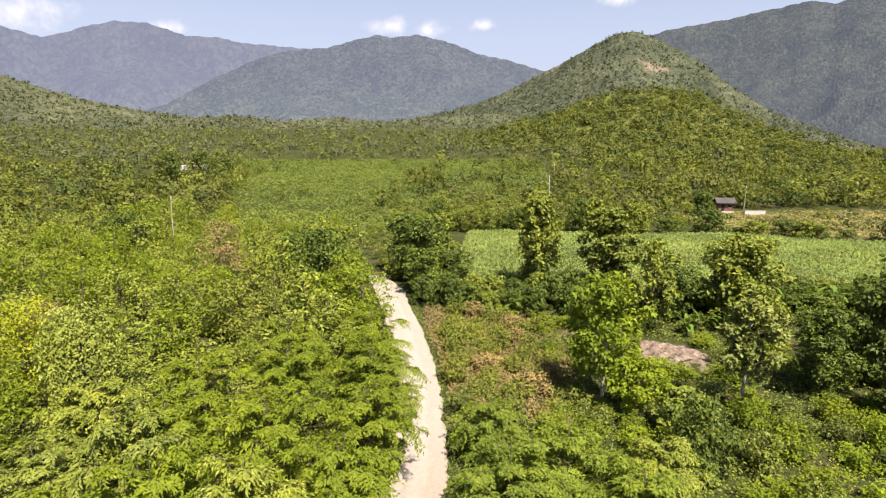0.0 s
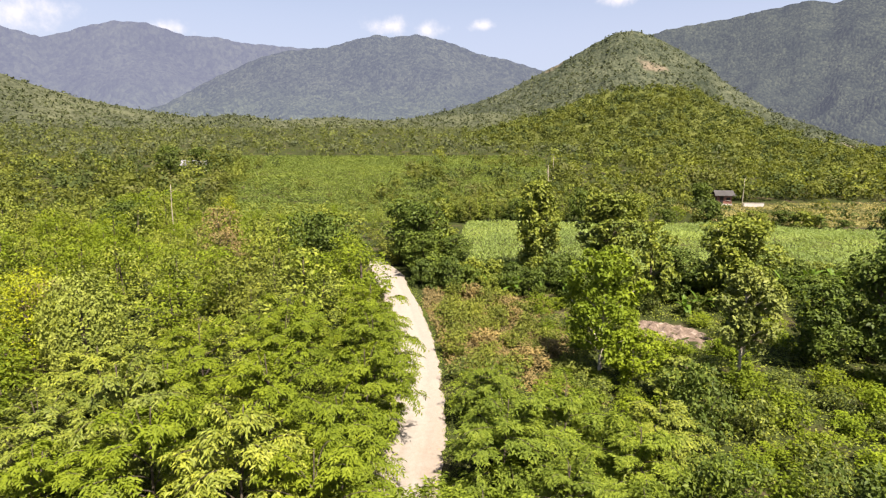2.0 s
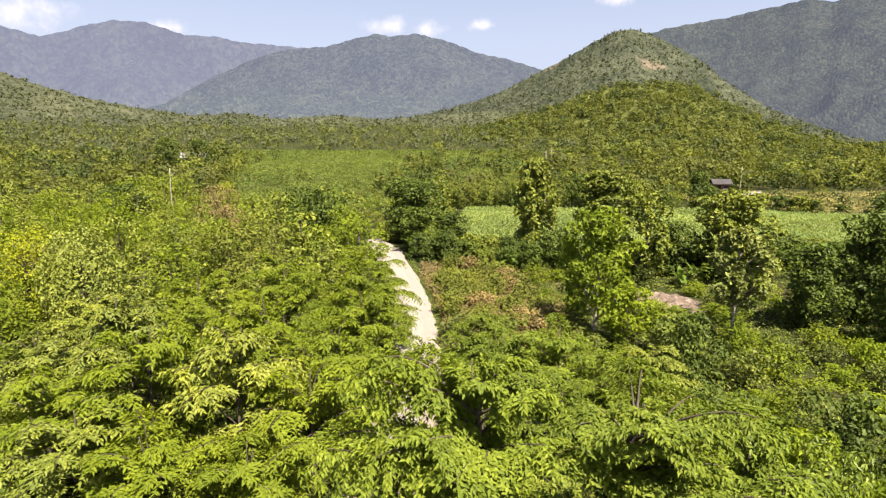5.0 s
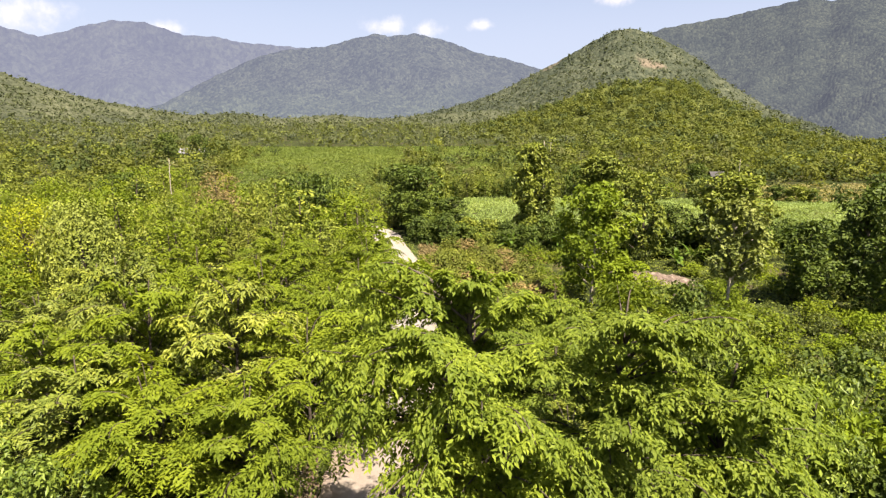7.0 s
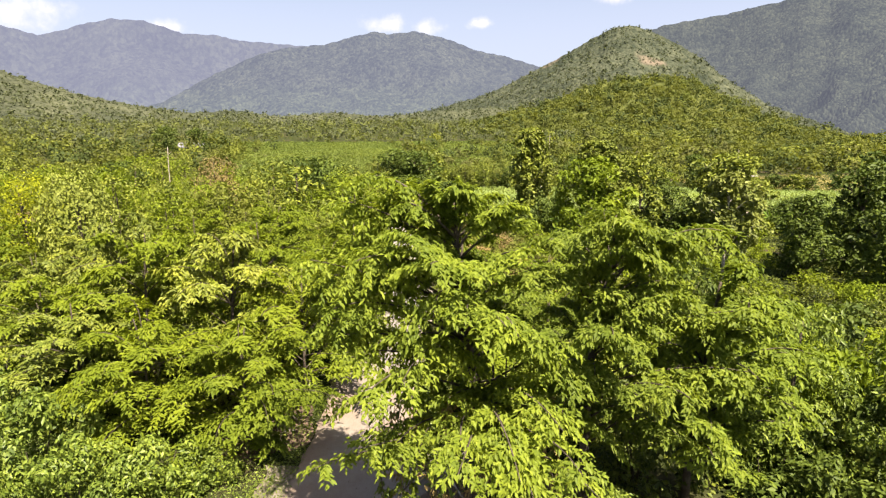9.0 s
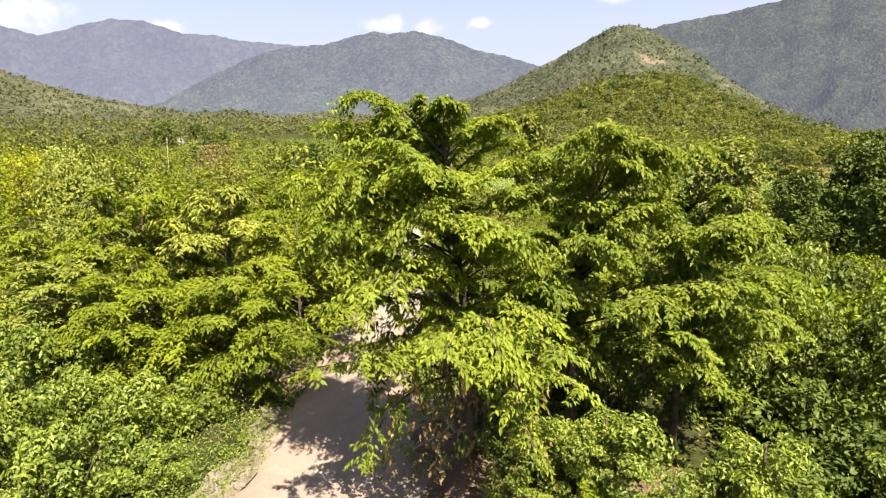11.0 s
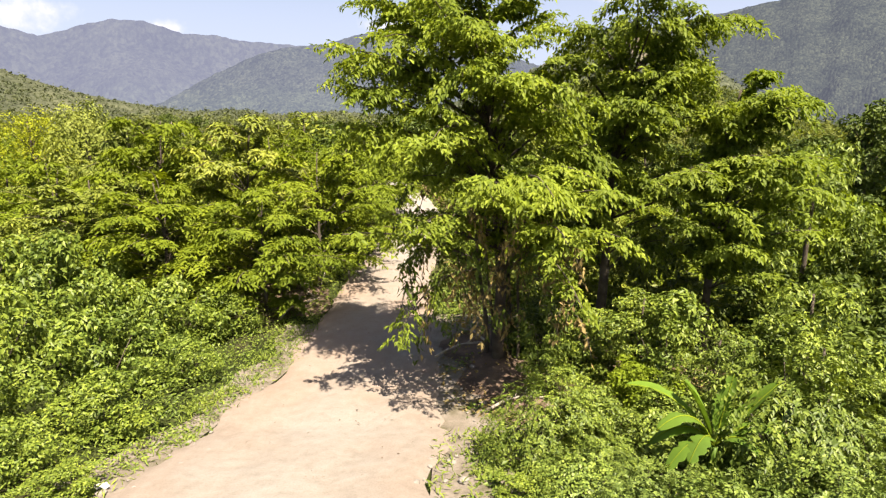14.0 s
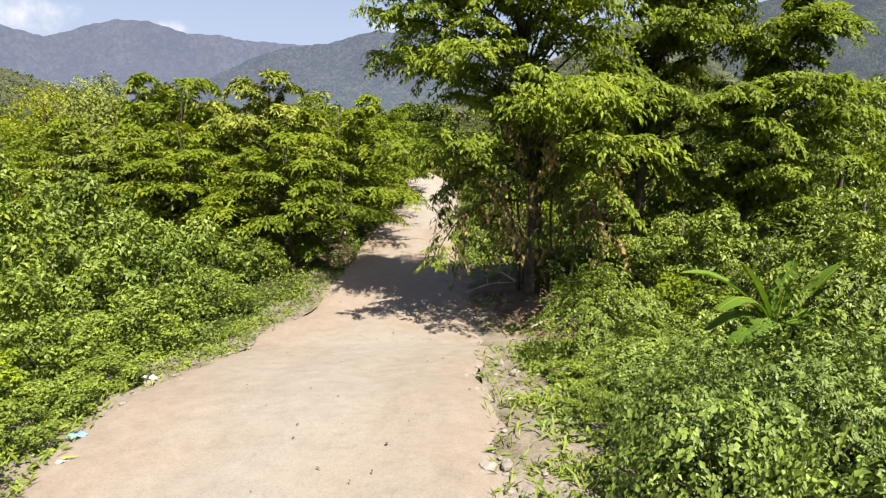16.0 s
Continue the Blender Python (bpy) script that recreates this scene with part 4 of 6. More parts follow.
bough_tree("broadleaf_tree", "lower green tree with drooping boughs in the roadside growth", 17, (7.7, 11.2),
    [(0, 0, -0.3), (-0.1, -0.1, 2.2), (-0.1, -0.5, 5.0), (-0.1, -1.0, 7.3)], 0.125,
    [(-0.2, -2.4, 7.0), (0.9, -2.0, 7.0), (-0.1, -2.9, 5.6), (0.9, -2.5, 5.0), (-1.2, -3.2, 4.6), (0.5, -2.3, 2.9), (-0.9, -2.9, 3.7), (1.7, -1.8, 3.9), (2.0, -1.4, 5.6), (-1.7, -2.2, 5.3), (0.3, -1.0, 7.7)], 40, LEAF_ROAD, 0.17, 32, 20, SPRAYS)
for x, y, r in ((-0.35, 0.35, 0.07), (0.3, 0.5, 0.08), (0.45, -0.15, 0.05), (-0.15, 0.8, 0.05)):
    q = np.linspace(0, 1, 9)
    part("side_stem", tri_mesh("side_stem", *tube(np.stack([x + (x - 0.2) * q ** 2 + 0.05 * np.sin(9 * q), y + 0.4 * q ** 2, -0.3 + 5.2 * q], -1), r * (1 - 0.6 * q), 7), BARK, True), tall_tree)
kinds = {
    "c": spray_tree("broadleaf_tree", "leafy green tree with drooping boughs in the roadside thicket", 13, 5.6, 2.8, 0.9, 24, LEAF_SPRAY, 0.23, 25, 17, False, group=SPRAYS),
    "d": spray_tree("broadleaf_tree", "leafy green tree with drooping boughs in the roadside thicket", 14, 5.8, 3.0, 0.9, 24, LEAF_SPRAY, 0.23, 25, 17, False, group=SPRAYS),
    "r": spray_tree("broadleaf_tree", "bright yellow-green tree with drooping boughs on the low ground", 16, 5.7, 2.9, 0.9, 24, LEAF_ROAD, 0.23, 25, 17, False, group=SPRAYS),
    "e": spray_tree("broadleaf_tree", "deep green tree with drooping boughs in the roadside thicket", 15, 5.6, 2.7, 0.9, 24, LEAF_DEEP, 0.23, 25, 17, False, group=SPRAYS),
}
plant(kinds, [
    # right of the road, farther on
    ("r", 3.2, 24.5, 20, 1.05, 1.0), ("r", 6.8, 27.0, 140, 1.05, 1.0), ("r", 10.0, 24.5, 200, 0.95, 0.95), ("r", 2.9, 30.5, 300, 0.9, 0.9), ("r", 5.6, 21.0, 80, 0.9, 0.9), ("e", 12.6, 28.5, 33, 0.95, 0.95),
    ("d", 9.4, 17.5, 250, 0.9, 0.85), ("e", 5.0, 15.0, 120, 0.8, 0.95),
    # the belt on the left of the road
    ("c", -6.1, 14.8, 0, 0.92, 0.98), ("d", -5.0, 18.6, 70, 1.0, 1.08), ("e", -8.0, 19.4, 10, 1.05, 1.28), ("c", -4.6, 23.2, 150, 1, 1.1), ("d", -9.6, 15.4, 210, 0.95, 0.9), ("e", -13.0, 17.0, 80, 1, 0.85),
    ("c", -11.8, 19.8, 290, 1.05, 1.22), ("e", -14.8, 23.6, 130, 1.0, 1.3), ("d", -16.4, 19.8, 20, 1, 0.85), ("c", -4.2, 28.0, 50, 1, 1.12), ("d", -9.2, 26.6, 120, 1.05, 1), ("c", -14.8, 27.0, 10, 1, 0.95), ("e", -19.4, 24.2, 190, 1, 0.9),
    ("d", -4.3, 33.6, 230, 1, 1.1), ("c", -10.2, 33.2, 310, 1.05, 1.05), ("d", -15.6, 33.0, 100, 1, 0.95), ("c", -5.2, 38.6, 170, 1, 1.05), ("d", -6.0, 44.0, 90, 0.9, 1.0), ("d", -11.6, 39.6, 280, 1, 0.95), ("e", -20.6, 30.6, 60, 1.05, 0.85), ("d", -23.0, 20.2, 330, 1, 0.8),
])


# single trees that stand out on the right
kinds = {
    "teak": clump_tree("teak_tree", "tall yellow-green broadleaf tree on a slim pale trunk", 21, 10.8, 3.3, 3.0, 64, 90, LEAF_WEED, 0.36, clump=0.82, bark=BARK_PALE, trunk_r=0.16, branched=True),
    "slim": clump_tree("slender_tree", "tall slender tree with grey-green leaves on a bare pale trunk", 22, 11.0, 2.7, 4.2, 64, 90, LEAF_GREY, 0.38, clump=0.9, column=True, bark=BARK_PALE, trunk_r=0.15, branched=True),
    "column": clump_tree("columnar_tree", "narrow columnar dark-green tree at the field's edge", 23, 12.0, 3.1, 0.8, 110, 64, LEAF_DEEP, 0.46, clump=0.9, column=True, branched=True),
    "big": clump_tree("large_tree", "large dark-green spreading tree in front of the field", 24, 12.5, 5.2, 1.2, 100, 84, LEAF_DEEP, 0.5, clump=0.75, branched=True),
    "dark": clump_tree("dark_tree", "dense dark-green tree in deep shade", 25, 9.5, 3.6, 0.8, 60, 70, LEAF_DARK, 0.42, clump=0.78, branched=True),
    "upright": clump_tree("upright_tree", "upright mid-green tree beside a bare clay clearing", 26, 10.2, 3.0, 1.6, 50, 60, LEAF_DEEP, 0.42, column=True, branched=True),
}
plant(kinds, [
    ("teak", 12.4, 40.2, 0, 1, 1), ("slim", 22.3, 38.3, 0, 0.95, 0.94), ("column", 12.8, 72, 0, 1.05, 1.05), ("column", 22.5, 73, 90, 1.3, 0.72), ("big", 33.5, 60, 0, 1, 0.8),
    ("upright", 22.6, 57.5, 0, 1, 1), ("dark", 31.0, 42.5, 0, 0.85, 0.9), ("dark", 36.5, 44.0, 80, 1.0, 1.05), ("dark", 41.0, 47.0, 160, 1.15, 1.0), ("upright", 17.2, 35.5, 230, 0.75, 0.5),
    ("dark", 34.5, 37.5, 30, 0.9, 0.85), ("teak", 14.6, 39.0, 200, 0.7, 0.7), ("dark", -2.2, 66.5, 10, 1.0, 0.62), ("dark", -4.6, 76.0, 250, 1.2, 0.8), ("dark", -98.0, 200.0, 0, 1.4, 0.9), ("dark", -91.0, 206.0, 120, 1.3, 0.9), ("dark", 1.2, 70.5, 70, 0.9, 0.6), ("dark", 68.5, 145.5, 0, 1.0, 0.7), ("dark", 67.0, 141.0, 190, 0.9, 0.75), ("dark", -3.4, 72.0, 140, 1.1, 0.85), ("upright", -1.0, 79.0, 60, 1.0, 0.9),
    ("dark", 43.0, 36.0, 300, 1.0, 0.7), ("dark", 26.0, 60.5, 110, 0.9, 0.75),
])

# single trees on the left
kinds = {
    "vine": creeper_dome("vine_covered_tree", "rounded tree smothered in pale climbing vines", "tree", 31, 6.6, 2.7, 9000, LEAF_VINE, 0.19),
    "gold": clump_tree("yellow_tree", "bright yellow-green tree in the thicket", 32, 7.0, 3.4, 0.6, 44, 110, LEAF_YELLOW, 0.2, branched=True),
    "brown": clump_tree("bare_brown_tree", "half-bare tree with dry brownish foliage", 33, 7.5, 3.4, 1.4, 34, 45, LEAF_BROWN, 0.32, branched=True),
    "wide": clump_tree("spreading_tree", "wide flat-topped dark-green tree over the thicket", 34, 6.6, 5.6, 2.4, 60, 60, LEAF_DARK, 0.45, branched=True),
    "pale": clump_tree("pale_flowering_tree", "small rounded tree with pale olive leaf clusters", 35, 4.8, 2.6, 0.6, 30, 60, LEAF_OLIVE, 0.32, branched=True),
}
plant(kinds, [
    ("vine", -24.4, 35.0, 0, 1.05, 1.1), ("gold", -29.5, 37.0, 0, 1, 1), ("gold", -31.5, 33.0, 60, 0.9, 0.8), ("brown", -31, 75, 0, 1, 1), ("brown", -27.5, 69, 90, 0.8, 0.85), ("wide", -15.5, 68, 0, 1, 1.05),
    ("pale", -19.5, 48.5, 0, 1.05, 1.05), ("wide", -55, 95, 40, 0.9, 1.1), ("brown", -36, 48, 200, 0.7, 0.7), ("gold", -47, 120, 10, 0.8, 1.0),
])


# ---------------------------------------------------------------- the thicket of smaller trees and shrubs
MIX = "trees of the valley thicket"
kinds = {
    "a": clump_tree("thicket_tree", "bushy light-green tree in the valley thicket", 41, 5.4, 2.6, 0.3, 24, 60, LEAF_WEED, 0.26, group=MIX),
    "b": clump_tree("thicket_tree", "bushy green tree in the valley thicket", 42, 5.8, 2.7, 0.4, 24, 56, LEAF_SPRAY, 0.29, group=MIX),
    "c": clump_tree("thicket_tree", "bushy deep-green tree in the valley thicket", 43, 6.0, 2.7, 0.4, 24, 52, LEAF_DEEP, 0.31, group=MIX),
    "d": clump_tree("thicket_tree", "bushy olive-green tree in the valley thicket", 44, 5.2, 2.7, 0.3, 24, 52, LEAF_OLIVE, 0.29, group=MIX),
    "e": clump_tree("thicket_tree", "tall mid-green tree rising from the valley thicket", 45, 7.2, 2.3, 0.6, 26, 48, LEAF_DEEP, 0.33, group=MIX),
}


def scatter(seed, tries, spacing, inside, x0, x1, y0, y1):
    """Spots that keep their distance from one another."""
    rng = np.random.default_rng(seed)
    got, cells = [], {}
    for _ in range(tries):
        x, y = rng.uniform(x0, x1), rng.uniform(y0, y1)
        if not inside(x, y):
            continue
        gap = spacing(x, y)
        key = (int(x // 6), int(y // 6))
        near = [p for i in (-1, 0, 1) for j in (-1, 0, 1) for p in cells.get((key[0] + i, key[1] + j), [])]
        if all((x - a) ** 2 + (y - b) ** 2 > gap * gap for a, b in near):
            got.append((x, y))
            cells.setdefault(key, []).append((x, y))
    return got


def left_thicket(x, y):
    if y < 73 and x > road_mid(y) - road_half(y) - 2.2:
        return False
    if y >= 73 and x > (-1 if y < 120 else 6):
        return False
    if y < 42 and -25 < x:
        return False
    if y > 125 - 0.25 * (x + 60) and -62 - 0.15 * (y - 130) < x < -13:
        return False
    return abs(x) < 0.9 * y + 12


rng = np.random.default_rng(50)
spots = []
for x, y in scatter(51, 9000, lambda x, y: 3.3 + 0.012 * y, left_thicket, -120, 0, 24, 150):
    k = rng.choice(list("aabbbccccde"))
    spots.append((k, x, y, rng.uniform(0, 360), rng.uniform(0.65, 1.35), rng.uniform(0.6, 1.0)))


def right_thicket(x, y):
    if x < (road_mid(y) + road_half(y) + 2.0 if y < 73 else -1) or x > 0.9 * y + 8:
        return False
    return (118 < y < 152 and not (62 < x < 118 and y > 119))


for x, y in scatter(52, 5000, lambda x, y: 2.6 + 0.012 * y, right_thicket, -10, 130, 110, 152):
    spots.append((rng.choice(list("bccdee")), x, y, rng.uniform(0, 360), rng.uniform(0.7, 1.1), rng.uniform(0.6, 0.95)))
for x, y in scatter(53, 900, lambda x, y: 5.5, lambda x, y: abs(x + 13 + 7 * math.sin(0.05 * y)) < 6 or abs(x + 62 + 0.15 * (y - 130) + 6 * math.sin(0.04 * y)) < 7, -85, 5, 126, 240):
    spots.append((rng.choice(list("bcdee")), x, y, rng.uniform(0, 360), rng.uniform(0.8, 1.3), rng.uniform(0.7, 1.1)))
for x, y in scatter(54, 260, lambda x, y: 9.0, lambda x, y: True, -50, -14, 128, 175):
    spots.append((rng.choice(list("bcde")), x, y, rng.uniform(0, 360), rng.uniform(0.6, 0.9), rng.uniform(0.5, 0.7)))
spots = [(k, x, y, t, s * (0.7 if y > 85 and -52 < x < -3 else 0.9 if y < 80 and x < -12 else 1.15), h) for k, x, y, t, s, h in spots]
spots.sort(key=lambda p: math.hypot(p[1], p[2]))
plant(kinds, spots[:230])
REST = spots[230:]

# the hedge of dark bushes between the low ground and the field
HEDGE = "bushes of the field hedge"
hedge = {
    "a": clump_tree("hedge_bush", "dense dark-green bush in the hedge along the field", 46, 3.5, 2.1, 0.2, 28, 70, LEAF_DARK, 0.30, category="shrub", group=HEDGE, clump=0.7),
    "b": clump_tree("hedge_bush", "deep-green leafy bush in the hedge along the field", 47, 3.2, 2.0, 0.2, 28, 70, LEAF_DEEP, 0.30, category="shrub", group=HEDGE, clump=0.7),
}
hedge_rng = np.random.default_rng(48)
row = []
for x, y in scatter(49, 2500, lambda x, y: 2.3, lambda x, y: (road_mid(y) + road_half(y) + 1.6 < x < 0.9 * y + 6) and abs(y - 64.5 - 0.02 * x) < 3.4, -6, 66, 58, 72):
    row.append((hedge_rng.choice(list("aab")), x, y, hedge_rng.uniform(0, 360), hedge_rng.uniform(0.8, 1.15), hedge_rng.uniform(0.75, 1.1) * (1.0 if x < 16 else 0.8)))
for x in np.arange(-2, 98, 2.6):
    if hedge_rng.random() < 0.8:
        y = 118.6 + 2.5 * math.sin(0.13 * x) - 0.25 * max(x - 40, 0) + hedge_rng.uniform(-0.8, 1.2)
        row.append((hedge_rng.choice(list("aabb")), x + hedge_rng.uniform(-0.9, 0.9), y, hedge_rng.uniform(0, 360), hedge_rng.uniform(0.8, 1.7), hedge_rng.uniform(0.6, 1.5) * (1.0 if x < 60 else 0.5)))
plant(hedge, row)

# shrubs on both sides of the road
SHRUBS = "roadside shrubs"
kinds = {
    "a": clump_tree("shrub", "leafy bright-green shrub beside the dirt road", 61, 1.9, 1.35, 0.1, 26, 140, LEAF_FRESH, 0.12, category="shrub", group=SHRUBS, hang=0.4, clump=0.66, slim=0.50, ruffle=0.6),
    "b": clump_tree("shrub", "dense green shrub beside the dirt road", 62, 2.4, 1.45, 0.1, 28, 160, LEAF_FRESH, 0.115, category="shrub", group=SHRUBS, hang=0.4, clump=0.66, slim=0.50, ruffle=0.6),
    "c": clump_tree("shrub", "round shrub overgrown with creepers beside the dirt road", 63, 2.4, 1.4, 0.05, 34, 160, LEAF_FRESH, 0.115, category="shrub", group=SHRUBS, hang=0.4, clump=0.66, slim=0.50, ruffle=0.6),
    "d": clump_tree("shrub", "broad-leaved green shrub beside the dirt road", 64, 1.8, 1.35, 0.1, 28, 130, LEAF_WEED, 0.125, category="shrub", group=SHRUBS, hang=0.4, clump=0.66, slim=0.50, ruffle=0.6),
    "f": frond_shrub("shrub", "feathery bright-green shrub leaning towards the dirt road", 66, 2.0, 1.45, 560, LEAF_NEAR, 0.090, SHRUBS),
    "g": frond_shrub("shrub", "tangled green shrub with hanging leaves beside the dirt road", 67, 1.9, 1.45, 780, LEAF_NEAR, 0.120, SHRUBS, 0.9, 9, 9, 0.66),
    "h": clump_tree("shrub", "dull green shrub in the tangle behind the roadside growth", 78, 2.2, 1.45, 0.1, 24, 120, LEAF_DULL, 0.14, category="shrub", group=SHRUBS, hang=0.4, clump=0.66, slim=0.5, ruffle=0.6),
    "e": clump_tree("shrub", "green weedy shrub on the road's bank", 65, 1.6, 1.3, 0.05, 28, 150, LEAF_FRESH, 0.105, category="shrub", group=SHRUBS, hang=0.4, clump=0.66, slim=0.50, ruffle=0.6),
}
spots = [
    ("c", 2.95, 5.5, 110, 0.6, 0.8), ("b", 2.75, 6.5, 0, 0.36, 0.7), ("e", 1.45, 3.7, 80, 0.42, 0.5), ("e", 1.3, 2.7, 20, 0.36, 0.42), ("g", 2.3, 3.4, 130, 0.50, 0.79), ("f", 3.15, 3.25, 220, 0.46, 0.87),
    ("f", 1.8, 1.6, 10, 0.50, 1.20), ("g", 2.6, 2.2, 60, 0.45, 1.29), ("f", 3.8, 1.5, 300, 0.58, 1.29), ("g", 1.75, 0.3, 170, 0.50, 1.37), ("f", 2.8, 0.5, 260, 0.58, 1.29), ("g", 3.9, 0.0, 40, 0.6, 1.40), ("f", 4.8, 1.1, 90, 0.62, 1.21), ("g", 3.25, 1.65, 10, 0.50, 1.42), ("g", 2.4, -1.0, 200, 0.6, 1.32), ("f", 3.5, -1.2, 320, 0.6, 1.42),
    ("g", 4.6, 5.6, 40, 0.6, 0.88), ("f", 5.3, 5.0, 100, 0.65, 0.92), ("g", 5.4, 2.7, 60, 0.55, 0.96), ("f", 6.4, 1.9, 70, 0.7, 1.00), ("f", 6.7, 3.7, 300, 0.75, 1.00), ("g", 8.0, 2.6, 170, 0.8, 1.05), ("f", 8.3, 0.7, 75, 0.9, 0.94),
    ("b", 2.7, 8.1, 10, 0.6, 0.75), ("c", 3.9, 9.2, 70, 0.85, 0.9), ("a", 2.6, 10.9, 0, 0.6, 0.8), ("b", 5.2, 7.8, 320, 1.1, 0.95), ("d", 4.2, 6.8, 150, 0.8, 0.8),
    ("h", 11.4, 6.2, 240, 1.3, 1.1), ("h", 13.6, 7.6, 75, 1.5, 1.2), ("h", 14.2, 10.8, 130, 1.6, 1.4), ("d", 11.2, 3.2, 260, 1.3, 0.9),
    ("d", 15.6, 13.6, 0, 1.7, 1.5), ("d", 12.6, 13.8, 200, 1.6, 1.5), ("d", 17.4, 10.4, 50, 1.6, 1.2), ("h", 6.8, 12.8, 80, 1.4, 1.2), ("d", 14.6, 18.2, 90, 1.7, 1.2), ("d", 19.0, 16.4, 20, 1.8, 1.3),
    ("e", -6.7, 6.6, 0, 0.95, 0.8), ("a", -8.2, 8.8, 60, 1.2, 1.0), ("e", -7.2, 4.4, 130, 0.8, 0.8), ("e", -8.8, 6.0, 200, 1.1, 0.95), ("e", -6.5, 9.6, 20, 0.85, 0.8), ("a", -7.6, 11.8, 80, 1.2, 1.0), ("e", -9.4, 11.0, 140, 1.3, 1.1), ("a", -10.8, 8.6, 220, 1.3, 1.15),
    ("a", -11.4, 12.2, 300, 1.4, 1.25), ("e", -13.4, 10.6, 0, 1.4, 1.3), ("d", -9.6, 4.0, 40, 1.0, 0.9), ("e", -11.4, 5.6, 170, 1.3, 1.1), ("a", -15.2, 13.6, 30, 1.5, 1.3), ("e", -17.6, 12.0, 100, 1.6, 1.4), ("e", -6.5, 12.9, 10, 0.85, 0.9), ("d", -6.7, 2.6, 0, 0.6, 0.7), ("e", -8.0, 2.2, 60, 0.9, 1.0), ("a", -6.0, 1.2, 210, 0.6, 0.8), ("e", -5.55, 1.5, 30, 0.5, 0.6), ("e", -5.75, 2.7, 90, 0.52, 0.55), ("e", -5.4, 0.5, 150, 0.48, 0.6), ("a", -5.85, 3.9, 10, 0.5, 0.5),
]
plant({"v": clump_tree("vine_hung_tree", "small tree hung with green creepers in the roadside growth", 75, 5.0, 1.9, 0.2, 50, 120, LEAF_FRESH, 0.14, clump=0.72, slim=0.4, group="trees hung with creepers", hang=1.0)},
      [("v", 7.2, 6.2, 0, 0.8, 0.8), ("v", 6.7, 5.0, 200, 0.62, 0.72), ("v", 5.4, 6.3, 100, 0.52, 0.8), ("v", 4.7, 8.4, 150, 0.62, 0.8), ("v", 9.9, 5.0, 40, 0.95, 0.72), ("v", 11.4, 6.6, 310, 0.9, 0.7), ("v", 12.8, 9.6, 200, 1.1, 1.0), ("v", 16.2, 9.6, 300, 1.2, 0.95), ("v", 11.2, 12.6, 30, 1.1, 1.15)])
# dark-coloured shrubs added to paint the shaded hollows of the growth
plant({"k": clump_tree("dark_shrub", "shrub painted dark to stand for shaded hollows in the roadside growth", 76, 2.8, 1.7, 0.1, 26, 90, LEAF_DARK, 0.19, category="shrub", group="dark shrubs in the growth", clump=0.8)},
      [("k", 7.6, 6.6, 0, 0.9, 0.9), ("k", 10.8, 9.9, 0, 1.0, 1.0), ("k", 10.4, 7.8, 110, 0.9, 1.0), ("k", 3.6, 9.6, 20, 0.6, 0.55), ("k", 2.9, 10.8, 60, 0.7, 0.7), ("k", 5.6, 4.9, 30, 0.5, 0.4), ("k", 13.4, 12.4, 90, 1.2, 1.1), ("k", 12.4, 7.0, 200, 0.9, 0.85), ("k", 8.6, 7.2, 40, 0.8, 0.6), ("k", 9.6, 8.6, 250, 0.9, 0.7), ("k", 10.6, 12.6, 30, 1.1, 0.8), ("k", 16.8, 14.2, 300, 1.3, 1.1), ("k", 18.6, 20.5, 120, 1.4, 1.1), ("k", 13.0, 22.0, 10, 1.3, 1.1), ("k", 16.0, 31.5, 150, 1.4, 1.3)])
rng = np.random.default_rng(66)
far_spots = []


def scrub_right(x, y):
    if x < road_mid(y) + road_half(y) + 1.4 or x > 0.9 * y + 6:
        return False
    if 17.5 < x < 26 and 46 < y < 54:
        return False
    return not (x < 10 and 36 < y < 60)


for x, y in scatter(67, 4000, lambda x, y: 2.3 if y < 40 else 3.0, scrub_right, 0, 50, 16, 58):
    far_spots.append((rng.choice(list("abbcc")), x, y, rng.uniform(0, 360), rng.uniform(0.75, 1.25), rng.uniform(0.5, 1.0)))
far_spots += [("b", 19.2, 46.2, 0, 0.9, 0.7), ("a", 21.5, 45.6, 50, 0.8, 0.6), ("c", 24.2, 45.4, 90, 0.9, 0.6), ("b", 26.0, 48.4, 200, 1.0, 0.8), ("b", 17.8, 50.5, 20, 1.0, 0.8)]
plant(kinds, spots)
SCRUB = "bushes on the low ground"
plant({
    "a": clump_tree("bush", "light-green bush on the low ground beside the road", 68, 2.2, 1.6, 0.1, 18, 70, LEAF_SPRAY, 0.2, category="shrub", group=SCRUB),
    "b": clump_tree("bush", "dark-green bush on the low ground beside the road", 69, 2.4, 1.6, 0.1, 18, 70, LEAF_DULL, 0.2, category="shrub", group=SCRUB),
    "c": clump_tree("bush", "yellow-green bush on the low ground beside the road", 70, 2.0, 1.6, 0.1, 18, 70, LEAF_WEED, 0.19, category="shrub", group=SCRUB),
}, far_spots)

plant({"v": frond_shrub("creeper_bush", "rounded roadside bush buried under bright green creepers", 77, 1.85, 1.15, 900, LEAF_FRESH, 0.085, "bushes under creepers", 1.0, 10, 14, 0.5)},
      [("v", 1.95, 4.95, 0, 0.80, 0.98), ("v", 2.75, 4.4, 120, 0.6, 0.7), ("v", 5.6, 4.1, 60, 1.05, 1.15)])

# the dry patch and low scrub beside the clearing
DRY = "dry brown bushes"
